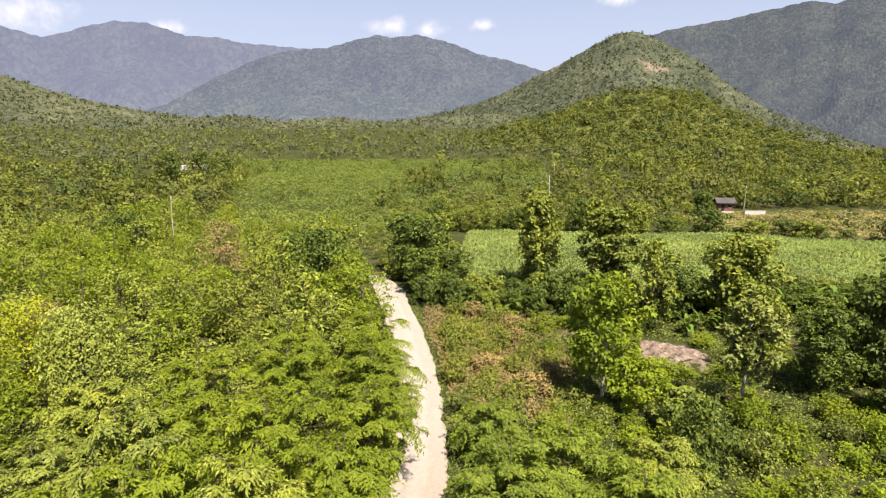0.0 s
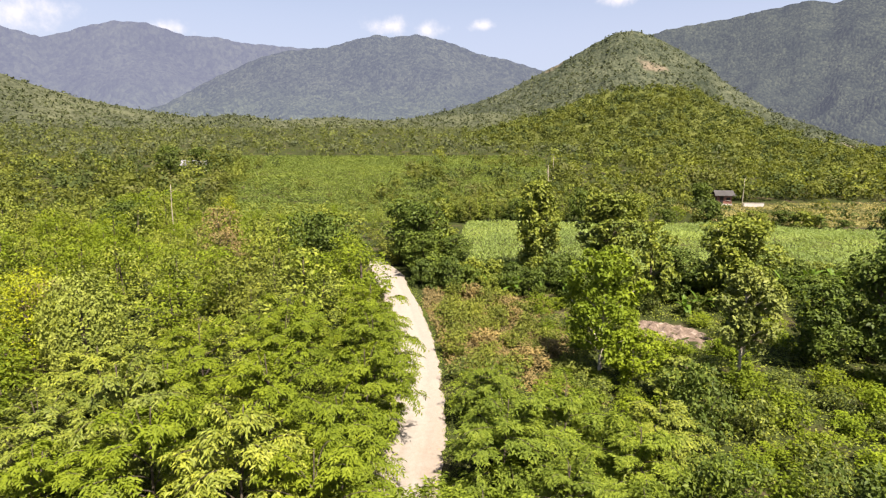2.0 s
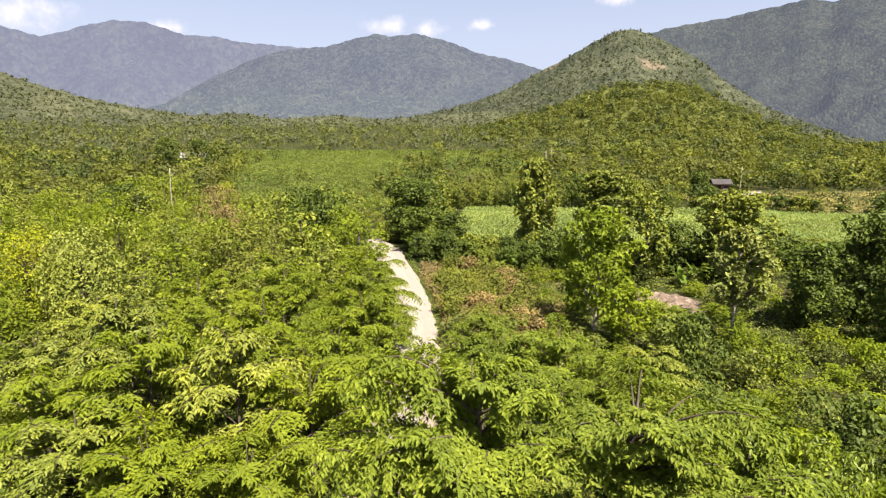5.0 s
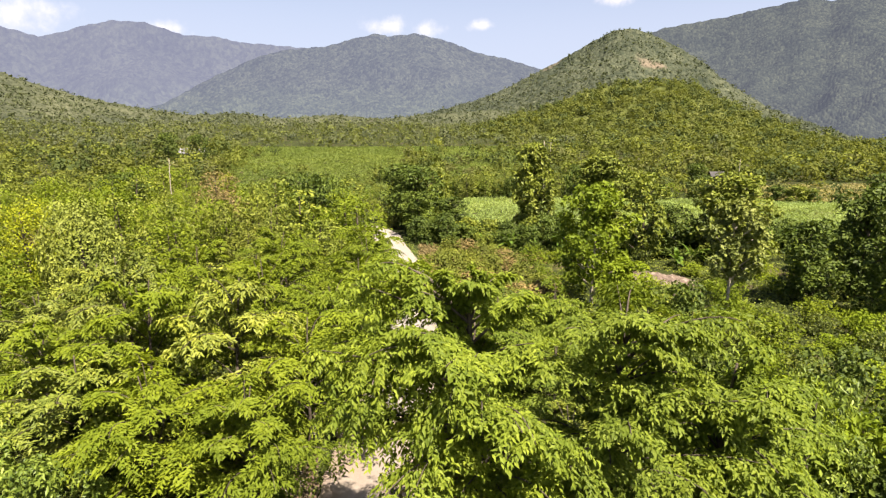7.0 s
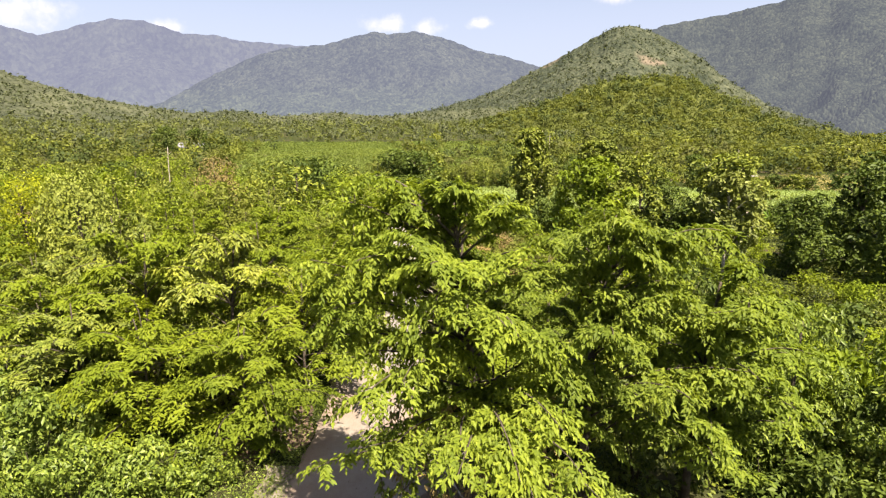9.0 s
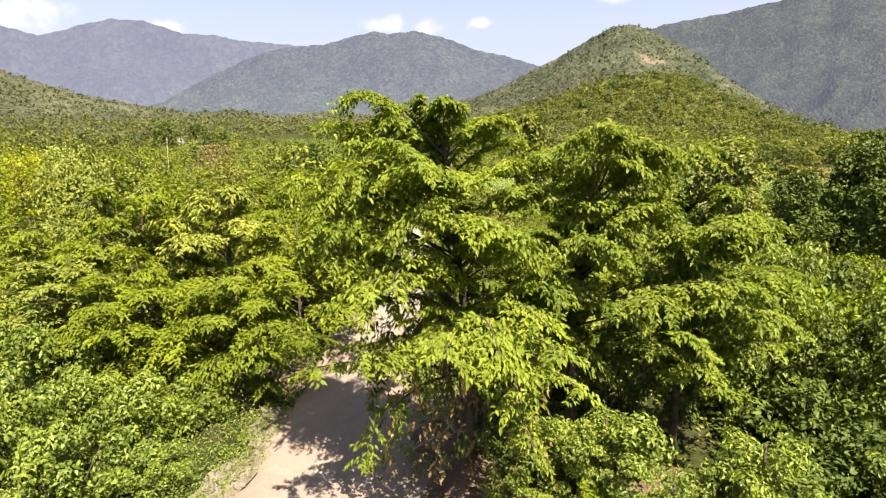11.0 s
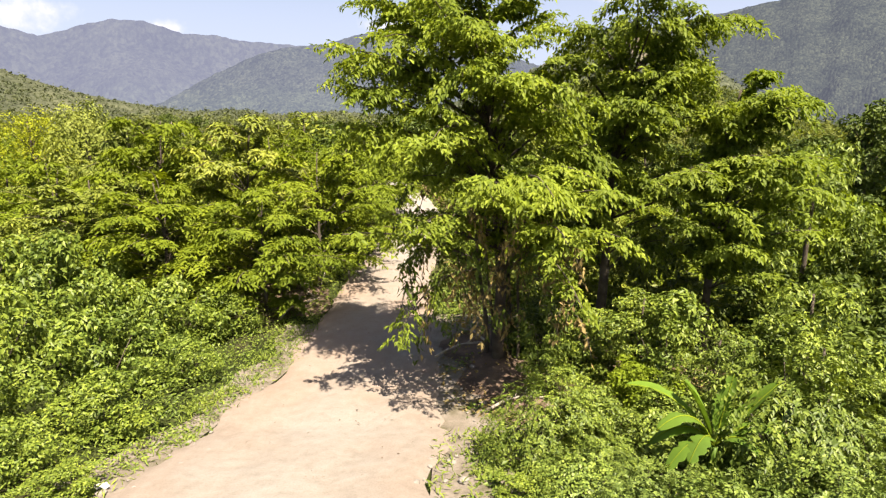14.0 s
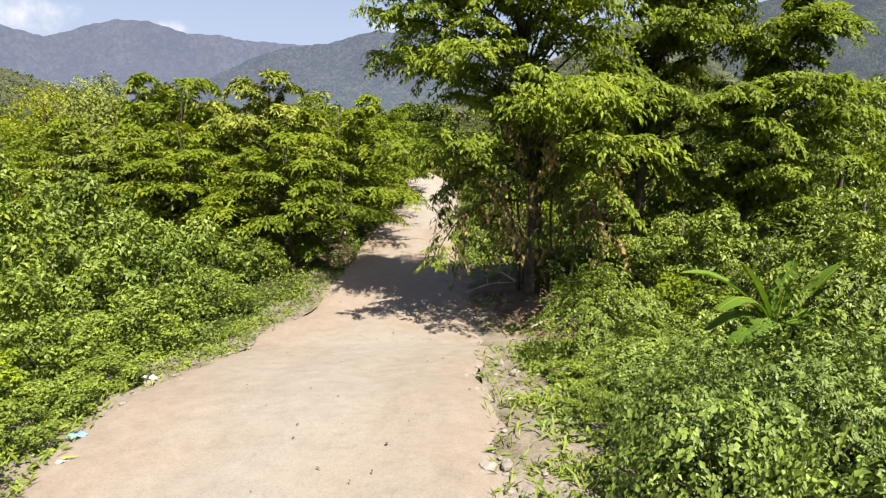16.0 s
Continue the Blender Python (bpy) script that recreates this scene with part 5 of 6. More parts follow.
kinds = {"a": clump_tree("dry_bush", "dry brown bush with withered leaves", 71, 1.9, 1.4, 0.1, 20, 45, LEAF_BROWN, 0.24, category="shrub", group=DRY, bark=BARK_PALE),
         "b": clump_tree("dry_bush", "dry straw-coloured bush with some green leaves", 72, 1.6, 1.4, 0.1, 20, 45, LEAF_OLIVE, 0.22, category="shrub", group=DRY, bark=BARK_PALE)}
spots = []
for x, y in scatter(73, 600, lambda x, y: 1.9, lambda x, y: 0.9 < x - road_mid(y) - road_half(y) < 11, 0, 12, 38, 60):
    spots.append((rng.choice(list("abb")), x, y, rng.uniform(0, 360), rng.uniform(0.75, 1.15), rng.uniform(0.6, 1.1)))
plant(kinds, spots)


# ---------------------------------------------------------------- banana plants
def banana(seed, height):
    """Fronds reach from the head of the stem to tips given as offsets, with the height of their arch and their width."""
    rng = np.random.default_rng(seed)
    root = thing("banana_plant", "banana plant with broad torn leaves in the roadside growth", "banana plant", "banana plants")
    q = np.linspace(0, 1, 6)
    part("stem", tri_mesh("stem", *tube(np.stack([0.05 * q, 0.04 * q * q, -0.2 + (height + 0.2) * q], -1), 0.085 * (1 - 0.45 * q), 8), LEAF_BANANA, True), root, "thick green stem")
    for dx, dy, dz, arch, wide in ((0.85, -0.1, 1.10, 0.05, 0.34), (0.32, 0.2, 1.12, 0.06, 0.30), (-0.52, 0.15, 1.10, 0.10, 0.40), (-1.00, -0.2, 0.38, 0.38, 0.36), (-1.25, 0.45, 0.80, 0.30, 0.30),
                                   (-1.05, 0.05, 0.02, 0.32, 0.32), (1.35, -0.1, 0.02, 0.36, 0.36), (-0.62, -0.45, -0.05, 0.30, 0.34), (0.68, -0.45, -0.12, 0.30, 0.32), (-0.9, -0.35, -0.20, 0.28, 0.32), (0.55, 0.8, 0.35, 0.35, 0.32)):
        m = 19
        t = np.linspace(0, 1, m)[:, None]
        tip = np.array([dx, dy, dz]) * rng.uniform(0.95, 1.05)
        rib = tip * t + np.array([0, 0, 1.0]) * arch * 4 * t * (1 - t) * (1.15 - 0.3 * t) + np.array([0.05, 0.04, height])
        t = t[:, 0]
        half = 0.5 * wide * np.clip(np.sin(math.pi * np.clip((t - 0.13) / 0.87, 0, 1)), 0, 1) ** 0.5
        torn = np.where(rng.random(m) < 0.28, rng.uniform(0.5, 0.85, m), 1.0)
        along = unit(np.gradient(rib, axis=0))
        flank = unit(np.cross(along, np.array([0.0, 0.0, 1.0])) + np.array([0, 1e-3, 0]))
        fold = unit(np.cross(flank, along)) * (0.35 if dz > 0.6 else -0.12)
        lf = rib + flank * (half * torn)[:, None] + fold * half[:, None]
        rt = rib - flank * (half * np.roll(torn, 3))[:, None] + fold * half[:, None]
        blade = tri_mesh("leaf_blade", np.stack([lf, rib, rt], 1).reshape(-1, 3), grid_tris(m, 3), LEAF_BANANA, True)
        leaf_ob = part("leaf", blade, root)
        part("midrib", tri_mesh("midrib", *tube(rib + np.array([0, 0, 0.006]), 0.014 * (1 - 0.8 * t) + 0.003, 4), LEAF_WEED, True), leaf_ob, "pale midrib")
    return root


first = banana(81, 0.66)
for i, (x, y, s) in enumerate([(7.8, 3.0, 0.7), (26.0, 56.0, 1.3), (28.2, 57.0, 1.4), (8.5, 62.0, 1.5), (11.2, 63.5, 1.5), (5.5, 63.0, 1.3), (14.5, 61.5, 1.4), (40.5, 62.5, 1.6), (44.0, 63.5, 1.6), (47.5, 64.5, 1.5), (37.5, 64.5, 1.5), (95.0, 116.0, 1.9), (99.0, 117.0, 1.8)]):
    copy_thing(first, at(x, y, 70 * i + 10, s))
first.matrix_basis = at(4.3, 3.9, 0, 1.0, 1.0, 0.12)


# ---------------------------------------------------------------- low growth that nobody could count
def cover_ground(name, label, category, seed, count, box, height, mat, leaf, mask, rich=False, upright=0.0, slim=0.55):
    """Leaves of low plants over a stretch of ground, as deep as height(x, y) says."""
    rng = np.random.default_rng(seed)
    x, y = rng.uniform(box[0], box[1], count), rng.uniform(box[2], box[3], count)
    keep = mask(x, y)
    x, y = x[keep], y[keep]
    n = len(x)
    bumps = 0.55 + 0.45 * fractal(x, y, 1.1, 3) + 0.15 * rng.normal(0, 1, n)
    h = height(x, y) * np.clip(bumps, 0.12, 1.3)
    z = land(x, y) + h * rng.uniform(0.0, 1.0, n) ** 0.45
    way = unit(np.stack([rng.normal(0, 1, n), rng.normal(0, 1, n), rng.normal(-0.15, 0.45, n) + upright], -1))
    up = unit(np.stack([rng.normal(0, 0.65, n), rng.normal(0, 0.65, n), np.ones(n)], -1))
    L = leaf * rng.uniform(0.6, 1.35, n)
    ob = new(name, tri_mesh(name, *leaves(np.stack([x, y, z], -1), way, up, L, L * slim, rich), mat))
    return tagged(ob, label, category, kind="stuff")


def beyond(x, y):
    """How far a place lies outside the road's edge."""
    return np.abs(x - road_mid(y)) - road_half(y)


def ends(x, y):
    """Growth thins out raggedly towards the south."""
    return y > -2 - 7 * np.abs(np.sin(37.0 * x + 91.0 * y))


def left_of(x, y):
    return x < road_mid(y)


cover_ground("weeds", "bright green weeds and creepers along the road's bank", "weeds", 91, 110000, (-20, -3.5, -9, 17), lambda x, y: np.clip(0.20 + 0.30 * (beyond(x, y) - 0.45), 0.10, 1.15), LEAF_FRESH, 0.088, lambda x, y: left_of(x, y) & ends(x, y) & (beyond(x, y) > 0.14 + 0.35 * fractal(x, y, 0.9, 3)) & (beyond(x, y) < 14), slim=0.42)
cover_ground("weeds", "dense broad-leaved weeds beside the road", "weeds", 92, 52000, (-0.5, 22, -9, 9), lambda x, y: np.clip(0.05 + 0.35 * (beyond(x, y) - 0.6), 0.05, 0.6) * np.clip(0.75 + 1.1 * fractal(x, y, 0.55, 3), 0.15, 1.35), LEAF_FRESH, 0.12, lambda x, y: ~left_of(x, y) & ends(x, y) & (beyond(x, y) > 0.45) & (x < 17 + 4 * np.sin(51.0 * y)) & ~((x < 2.8) & (y > 6.8)) & ((x - 4.3) ** 2 + (y - 3.9) ** 2 > 1.3), slim=0.42)
cover_ground("weeds", "low creepers spreading towards the road", "weeds", 134, 26000, (-0.2, 6.0, -3, 7.5), lambda x, y: np.clip(0.10 + 0.28 * (beyond(x, y) - 0.7), 0.06, 0.6), LEAF_FRESH, 0.10, lambda x, y: ~left_of(x, y) & ends(x, y) & (beyond(x, y) > 0.75 + 0.35 * fractal(x, y, 0.8, 3)) & ~((x < 2.6) & (y > 6.2)), slim=0.5)
cover_ground("undergrowth", "green undergrowth beneath the roadside trees", "undergrowth", 93, 50000, (-45, -3, 15, 45), lambda x, y: np.clip(0.3 * (beyond(x, y) - 0.3), 0.05, 2.0), LEAF_DEEP, 0.24, lambda x, y: left_of(x, y) & (beyond(x, y) > 0.6))
cover_ground("undergrowth", "green undergrowth on the low ground beside the road", "undergrowth", 94, 62000, (0, 60, 9, 66), lambda x, y: np.clip(0.3 * (beyond(x, y) - 0.5), 0.05, 0.8), LEAF_DEEP, 0.20, lambda x, y: ~left_of(x, y) & (beyond(x, y) > 0.6) & ~((x > 18.2) & (x < 25.5) & (y > 47.5) & (y < 54)) & ~((x < 10.5) & (y > 36)) & ~((x < 4) & (y < 14)))
cover_ground("verge_grass", "short dry grass along the road's edges", "grass", 95, 62000, (-9, 4, -9, 60), lambda x, y: 0.16 + 0 * x, GRASS, 0.16, lambda x, y: (beyond(x, y) > -0.12) & (beyond(x, y) < 0.75) & ~((x > road_mid(y)) & (y > 6.5) & (y < 14)), upright=0.9, slim=0.16)
cover_ground("verge_grass", "short grass and seedlings on the gravelly road edge", "grass", 90, 130000, (-8, 3, -4, 13), lambda x, y: 0.14 + 0 * x, GRASS, 0.11, lambda x, y: (beyond(x, y) > -0.05) & (beyond(x, y) < 1.1) & (fractal(x, y, 0.6, 3) > 0.35 - 0.7 * beyond(x, y)) & ~((x > road_mid(y)) & (y > 6.3)), upright=0.8, slim=0.2)
cover_ground("thicket_floor", "tangled green growth filling the thicket", "undergrowth", 96, 80000, (-120, -4, 40, 150), lambda x, y: 1.0 + 0 * x, LEAF_DEEP, 0.5, lambda x, y: left_of(x, y) & (beyond(x, y) > 0.8) & (np.abs(x) < 0.9 * y + 12))
cover_ground("tall_grass", "tall bright-green grass of the open valley floor", "grass", 97, 200000, (-110, 50, 118, 300), lambda x, y: 1.0 + 0 * x, LEAF_FIELD, 0.62, lambda x, y: (y > 125 - 0.25 * (x + 60)) & ((x < 5) | (y > 150) & (x < 0.17 * y + 4)), upright=0.35, slim=0.5)
cover_ground("tall_grass", "pale rough grass of a mown yard", "grass", 98, 56000, (60, 125, 98, 150), lambda x, y: 0.12 + 0 * x, LEAF_STRAW, 0.42, lambda x, y: y > 119.5 - 0.25 * (x - 40), upright=0.1, slim=0.5)
cover_ground("dry_grass", "dry brownish grass between withered bushes", "grass", 99, 30000, (-2, 12, 36, 62), lambda x, y: 0.5 + 0 * x, LEAF_BROWN, 0.3, lambda x, y: ~left_of(x, y) & (beyond(x, y) > 0.5), upright=0.5, slim=0.3)


def build_maize():
    # rows of young maize, eight blades to a plant
    rng = np.random.default_rng(101)
    xs, ys = np.meshgrid(np.arange(-8, 92, 0.8), np.arange(69, 118, 0.7))
    x, y = (xs + 0.12 * ys).ravel(), ys.ravel()
    keep = (x > -1 + (y - 70) * 0.02) & (x < 0.92 * y) & (y < 115.5 + 2.5 * np.sin(0.13 * x) - 0.25 * np.maximum(x - 40, 0)) & (y > 69 + 0.05 * x)
    x, y = np.repeat(x[keep], 8), np.repeat(y[keep], 8)
    n = len(x)
    x, y = x + rng.normal(0, 0.22, n), y + rng.normal(0, 0.22, n)
    a = rng.uniform(0, 6.28, n)
    way = np.stack([np.cos(a), np.sin(a), rng.uniform(0.5, 1.6, n)], -1)
    L = rng.uniform(0.35, 0.6, n)
    base = np.stack([x, y, land(x, y) + rng.uniform(0.0, 0.5, n)], -1)
    ob = new("maize_field", tri_mesh("maize_field", *leaves(base, way, np.tile([0, 0, 1.0], (n, 1)), L, L * 0.26, False), LEAF_MAIZE))
    tagged(ob, "pale green field of young maize in rows", "maize field", kind="stuff")


build_maize()


def core_ball():
    bm = bmesh.new()
    bmesh.ops.create_icosphere(bm, subdivisions=1, radius=1.0)
    bm.verts.ensure_lookup_table()
    v = np.array([p.co[:] for p in bm.verts])
    t = np.array([[p.index for p in f.verts] for f in bm.faces])
    bm.free()
    return v, t


CORE_V, CORE_T = core_ball()


def woods(name, label, mat, seed, x, y, z, radius, tall, cards, card):
    """Far woods: every crown is a lump of leaf sprays."""
    rng = np.random.default_rng(seed)
    n = len(x)
    size = np.stack([radius, radius, tall * 0.5], -1)[:, None]
    mid = np.stack([x, y, z + tall * 0.5], -1)[:, None]
    ball = CORE_V[None] * (1 + 0.2 * rng.normal(0, 1, (n, len(CORE_V), 1))) * np.array([0.5, 0.5, 0.45]) * size + mid
    bt = (np.arange(n)[:, None, None] * len(CORE_V) + CORE_T[None]).reshape(-1, 3)
    d = unit(rng.normal(0, 1, (n, cards, 3)) + np.array([0, 0, 0.5]))
    lobes = unit(rng.normal(0, 1, (n, 5, 3))) * rng.uniform(0.3, 0.75, (n, 5, 1))
    which = rng.integers(0, 5, (n, cards))
    p = (np.take_along_axis(lobes, which[..., None], 1) + d * rng.uniform(0.3, 0.62, (n, cards, 1))) * size + mid
    way = unit(np.cross(d, rng.normal(0, 1, (n, cards, 3))) + 0.35 * d)
    up = unit(0.5 * d + 0.9 * unit((p - mid) / size) + np.array([0, 0, 0.4]) + rng.normal(0, 0.15, (n, cards, 3)))
    k = n * cards
    L = (card * rng.uniform(0.6, 1.3, (n, cards)) * (radius / radius.mean())[:, None]).reshape(-1)
    v, t = leaves(p.reshape(-1, 3) - way.reshape(-1, 3) * L[:, None] * 0.4, way.reshape(-1, 3), up.reshape(-1, 3), L, L * 0.75, False)
    if cards < 4:
        v, t = join([(ball.reshape(-1, 3), bt), (v, t)])
    tagged(new(name, tri_mesh(name, v, t, mat)), label, "woods", kind="stuff")


def valley_woods():
    rng = np.random.default_rng(111)
    n = 5200
    y = 145 + 520 * rng.random(n) ** 1.5
    x = rng.uniform(-1.0, 1.0, n) * (0.88 * y + 20)
    field = (y < 285) & (x > -62 - 0.3 * (y - 150)) & (x < -13 + 4 * np.sin(y * 0.11)) & ~((rng.random(n) < 0.008))
    yard = (x > 60) & (x < 125) & (y < 153)
    meadow = (x > -14) & (x < 0.17 * y + 4) & (y < 300) & (rng.random(n) < 0.72)
    keep = ~(field | yard | meadow)
    x, y = x[keep], y[keep]
    n = len(x)
    r = (1.3 + 3.3 * rng.random(n) ** 1.7) * (1 + y / 1500)
    tall = r * rng.uniform(1.0, 2.1, n)
    x, y = np.append(x, [p[1] for p in REST]), np.append(y, [p[2] for p in REST])
    r, tall = np.append(r, [2.6 * p[4] for p in REST]), np.append(tall, [5.4 * p[4] * p[5] for p in REST])
    z = land(x, y) - 0.3
    kind = np.random.default_rng(114).random(len(x)) + 0.18 * np.sin(x * 0.05 + 1) * np.sin(y * 0.04)
    for lo, hi, mat, look_of in ((-1, 0.42, LEAF_WOOD, "green"), (0.42, 0.64, LEAF_WOOD_PALE, "pale green"), (0.64, 0.82, LEAF_WOOD_DRY, "brownish olive"), (0.82, 2, LEAF_WOOD_DARK, "dark green")):
        k = (kind >= lo) & (kind < hi) & (y <= 270)
        woods("valley_woods", f"{look_of} trees of the woods across the valley floor", mat, 112, x[k], y[k], z[k], r[k], tall[k], 100, 0.62)
    # beyond 270 m the leaf colours carry painted haze
    for lo, hi, mat, look_of in ((-1, 0.6, LEAF_WOOD_HAZE, "dull green"), (0.6, 2, LEAF_FOOT_HAZE, "greyish green")):
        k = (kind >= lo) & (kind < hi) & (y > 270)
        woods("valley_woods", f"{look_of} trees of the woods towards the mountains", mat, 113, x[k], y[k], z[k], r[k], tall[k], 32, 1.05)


def hill_woods(sheet, label, mat, seed, n, low, high, cards, card):
    x, y, z = (g[:-1] for g in sheet)
    rng = np.random.default_rng(seed)
    i, j = rng.uniform(0, x.shape[0] - 1.001, n), rng.uniform(0, x.shape[1] - 1.001, n)
    a, b, u, w = i.astype(int), j.astype(int), i % 1, j % 1

    def pick(g):
        return g[a, b] * (1 - u) * (1 - w) + g[a + 1, b] * u * (1 - w) + g[a, b + 1] * (1 - u) * w + g[a + 1, b + 1] * u * w

    px, py, pz = pick(x), pick(y), pick(z)
    keep = pz > land(px, py) - 2
    px, py, pz = px[keep], py[keep], pz[keep]
    r = low + (high - low) * rng.random(len(px)) ** 2.2
    woods("hill_woods", label, mat, seed + 1, px, py, pz - 1.0, r, r * rng.uniform(1.1, 2.0, len(px)), cards, card)


valley_woods()
hill_woods(HILL_NEAR, "dense olive-green woods on the hillside", LEAF_HILL, 115, 4200, 2.0, 5.4, 46, 1.05)
hill_woods(HILL_NEAR, "scattered pale trees on the hillside", LEAF_WOOD_PALE, 141, 1100, 2.0, 4.6, 40, 1.05)
hill_woods(HILL_NEAR, "scattered dark trees on the hillside", LEAF_WOOD_DARK, 143, 1700, 2.0, 5.6, 42, 1.05)
hill_woods(FOOTHILL, "hazy green woods on the low foothills", LEAF_FOOT_HAZE, 117, 14000, 1.8, 5.0, 7, 2.6)
hill_woods(HILL_FAR, "hazy grey-green woods on the pointed hill", LEAF_FOOT_HAZE, 119, 14000, 2.0, 6.0, 8, 2.6)


# ---------------------------------------------------------------- buildings and small things
def box(name, size, centre, mat, parent, label="", bevel=0.02):
    bm = bmesh.new()
    bmesh.ops.create_cube(bm, size=1.0)
    bmesh.ops.scale(bm, vec=size, verts=bm.verts)
    bmesh.ops.bevel(bm, geom=bm.edges[:], offset=bevel, segments=1, affect="EDGES")
    bmesh.ops.translate(bm, vec=centre, verts=bm.verts)
    me = bpy.data.meshes.new(name)
    bm.to_mesh(me)
    bm.free()
    me.materials.append(mat)
    return part(name, me, parent, label)


WALL_RED = solid_material("reddish_boards", [(0.3, (0.143, 0.066, 0.050)), (0.7, (0.209, 0.105, 0.077))], 0.8, 0.8)
WALL_WHITE = solid_material("whitewashed_wall", [(0.3, (0.341, 0.319, 0.286)), (0.7, (0.429, 0.413, 0.385))], 0.6, 0.9)
ROOF_GREY = solid_material("weathered_roof_sheet", [(0.3, (0.035, 0.033, 0.033)), (0.7, (0.065, 0.062, 0.060))], 0.6, 0.75)
ROOF_PALE = solid_material("pale_roof_sheet", [(0.3, (0.130, 0.130, 0.135)), (0.7, (0.200, 0.200, 0.206))], 0.4, 0.45)
# near-black panel colour stands for the shade inside door and window
DARK = solid_material("opening_shade", [(0.3, (0.012, 0.011, 0.010)), (0.7, (0.03, 0.028, 0.025))], 1.0, 0.6)


def house(label, x, y, turn, w, d, h, wall_mat, roof_mat, open_front=False):
    root = thing("hut", label, "hut")
    root.matrix_basis = at(x, y, turn)
    box("plinth", (w + 0.3, d + 0.3, 0.5), (0, 0, 0.15), WALL_WHITE, root, "pale plinth")
    if open_front:
        for px in (-w / 2, w / 2):
            for py in (-d / 2, d / 2):
                box("post", (0.14, 0.14, h), (px, py, 0.4 + h / 2), BARK, root)
        box("back_wall", (w - 0.2, 0.12, h - 0.1), (0, d / 2 - 0.12, 0.4 + h / 2), wall_mat, root)
    else:
        box("front_wall", (w, 0.14, h), (0, -d / 2, 0.4 + h / 2), wall_mat, root)
        box("back_wall", (w, 0.14, h), (0, d / 2, 0.4 + h / 2), wall_mat, root)
        box("side_wall", (0.14, d - 0.15, h), (-w / 2 + 0.07, 0, 0.4 + h / 2), wall_mat, root)
        box("side_wall", (0.14, d - 0.15, h), (w / 2 - 0.07, 0, 0.4 + h / 2), wall_mat, root)
        door = box("door", (0.9, 0.06, 2.0), (-w * 0.2, -d / 2 - 0.09, 1.4), DARK, root, "panel painted with the dark of a doorway")
        box("door_frame", (1.1, 0.04, 0.1), (-w * 0.2, -d / 2 - 0.10, 2.46), WALL_WHITE, door)
        win = box("window", (0.9, 0.05, 0.8), (w * 0.25, -d / 2 - 0.09, 1.7), DARK, root, "panel painted with the dark of a window")
        box("sill", (1.1, 0.16, 0.07), (w * 0.25, -d / 2 - 0.12, 1.26), WALL_WHITE, win)
    rise, over = 0.28 * d, 0.7
    bm = bmesh.new()
    z0 = 0.4 + h
    for sgn in (-1, 1):
        ring = []
        for zz in (0.0, 0.07):
            for px, py, pz in ((-w / 2 - over, sgn * (d / 2 + over), z0 - 0.25), (w / 2 + over, sgn * (d / 2 + over), z0 - 0.25), (w / 2 + over, 0, z0 + rise), (-w / 2 - over, 0, z0 + rise)):
                ring.append(bm.verts.new((px, py, pz + zz)))
        for f in ((0, 1, 2, 3), (7, 6, 5, 4), (0, 4, 5, 1), (1, 5, 6, 2), (2, 6, 7, 3), (3, 7, 4, 0)):
            bm.faces.new([ring[i] for i in f])
    bmesh.ops.recalc_face_normals(bm, faces=bm.faces)
    me = bpy.data.meshes.new("roof")
    bm.to_mesh(me)
    bm.free()
    me.materials.append(roof_mat)
    part("roof", me, root, "overhanging pitched sheet roof")


house("small reddish hut with a dark pitched roof at the yard's edge", 76.3, 149.0, -12, 3.6, 3.6, 2.4, WALL_RED, ROOF_GREY)
house("open shed with a pale metal roof among the trees", -99.0, 222.0, 10, 8.5, 6.0, 2.2, BARK, ROOF_PALE, True)
low = thing("low_wall", "low whitewashed wall beside the hut", "wall")
low.matrix_basis = at(81.5, 143.0, -8)
box("wall_body", (5.0, 0.3, 1.1), (0, 0, 0.5), WALL_WHITE, low)
box("coping", (5.2, 0.4, 0.12), (0, 0, 1.11), STONE, low)


def pole(label, x, y, h, r):
    root = thing("dead_tree", label, "dead tree")
    root.matrix_basis = at(x, y, x * 17)
    q = np.linspace(0, 1, 8)
    part("trunk", tri_mesh("trunk", *tube(np.stack([0.15 * np.sin(3 * q), 0.1 * q * q, -0.3 + (h + 0.3) * q], -1), r * (1 - 0.6 * q), 7), BARK_PALE, True), root)
    for k, f in enumerate((0.7, 0.85)):
        part("branch", tri_mesh("branch", *tube(np.stack([0.8 * q * (1 - 2 * k), 0.3 * q, h * f + 0.7 * q], -1), r * 0.35 * (1 - 0.8 * q), 5), BARK_PALE, True), root)


for x, y, h in ((-49.0, 99.0, 9.5), (79.0, 144.0, 7.5), (21.5, 112.0, 12.5), (38.0, 190.0, 9.0)):
    pole("bare pale trunk standing above the growth", x, y, h, 0.11)


# bare clay bank in the clearing
def clay_bank():
    u, w = np.meshgrid(np.linspace(-1, 1, 40), np.linspace(-1, 1, 26), indexing="ij")
    x, y = 21.6 + 4.4 * u + 0.9 * w, 50.0 - 1.4 * u + 3.9 * w
    dome = np.clip(1 - u ** 2 - w ** 2, 0, 1) ** 0.6
    z = land(x, y) - 0.06 + dome * (0.45 + 0.35 * w + 0.45 * fractal(x, y, 0.45, 5))
    tagged(new("clay_bank", tri_mesh("clay_bank", np.stack([x, y, z], -1).reshape(-1, 3), grid_tris(*x.shape)[:, ::-1], CLAY, True)), "bare reddish clay bank in a clearing", "earth bank", kind="structure")


clay_bank()


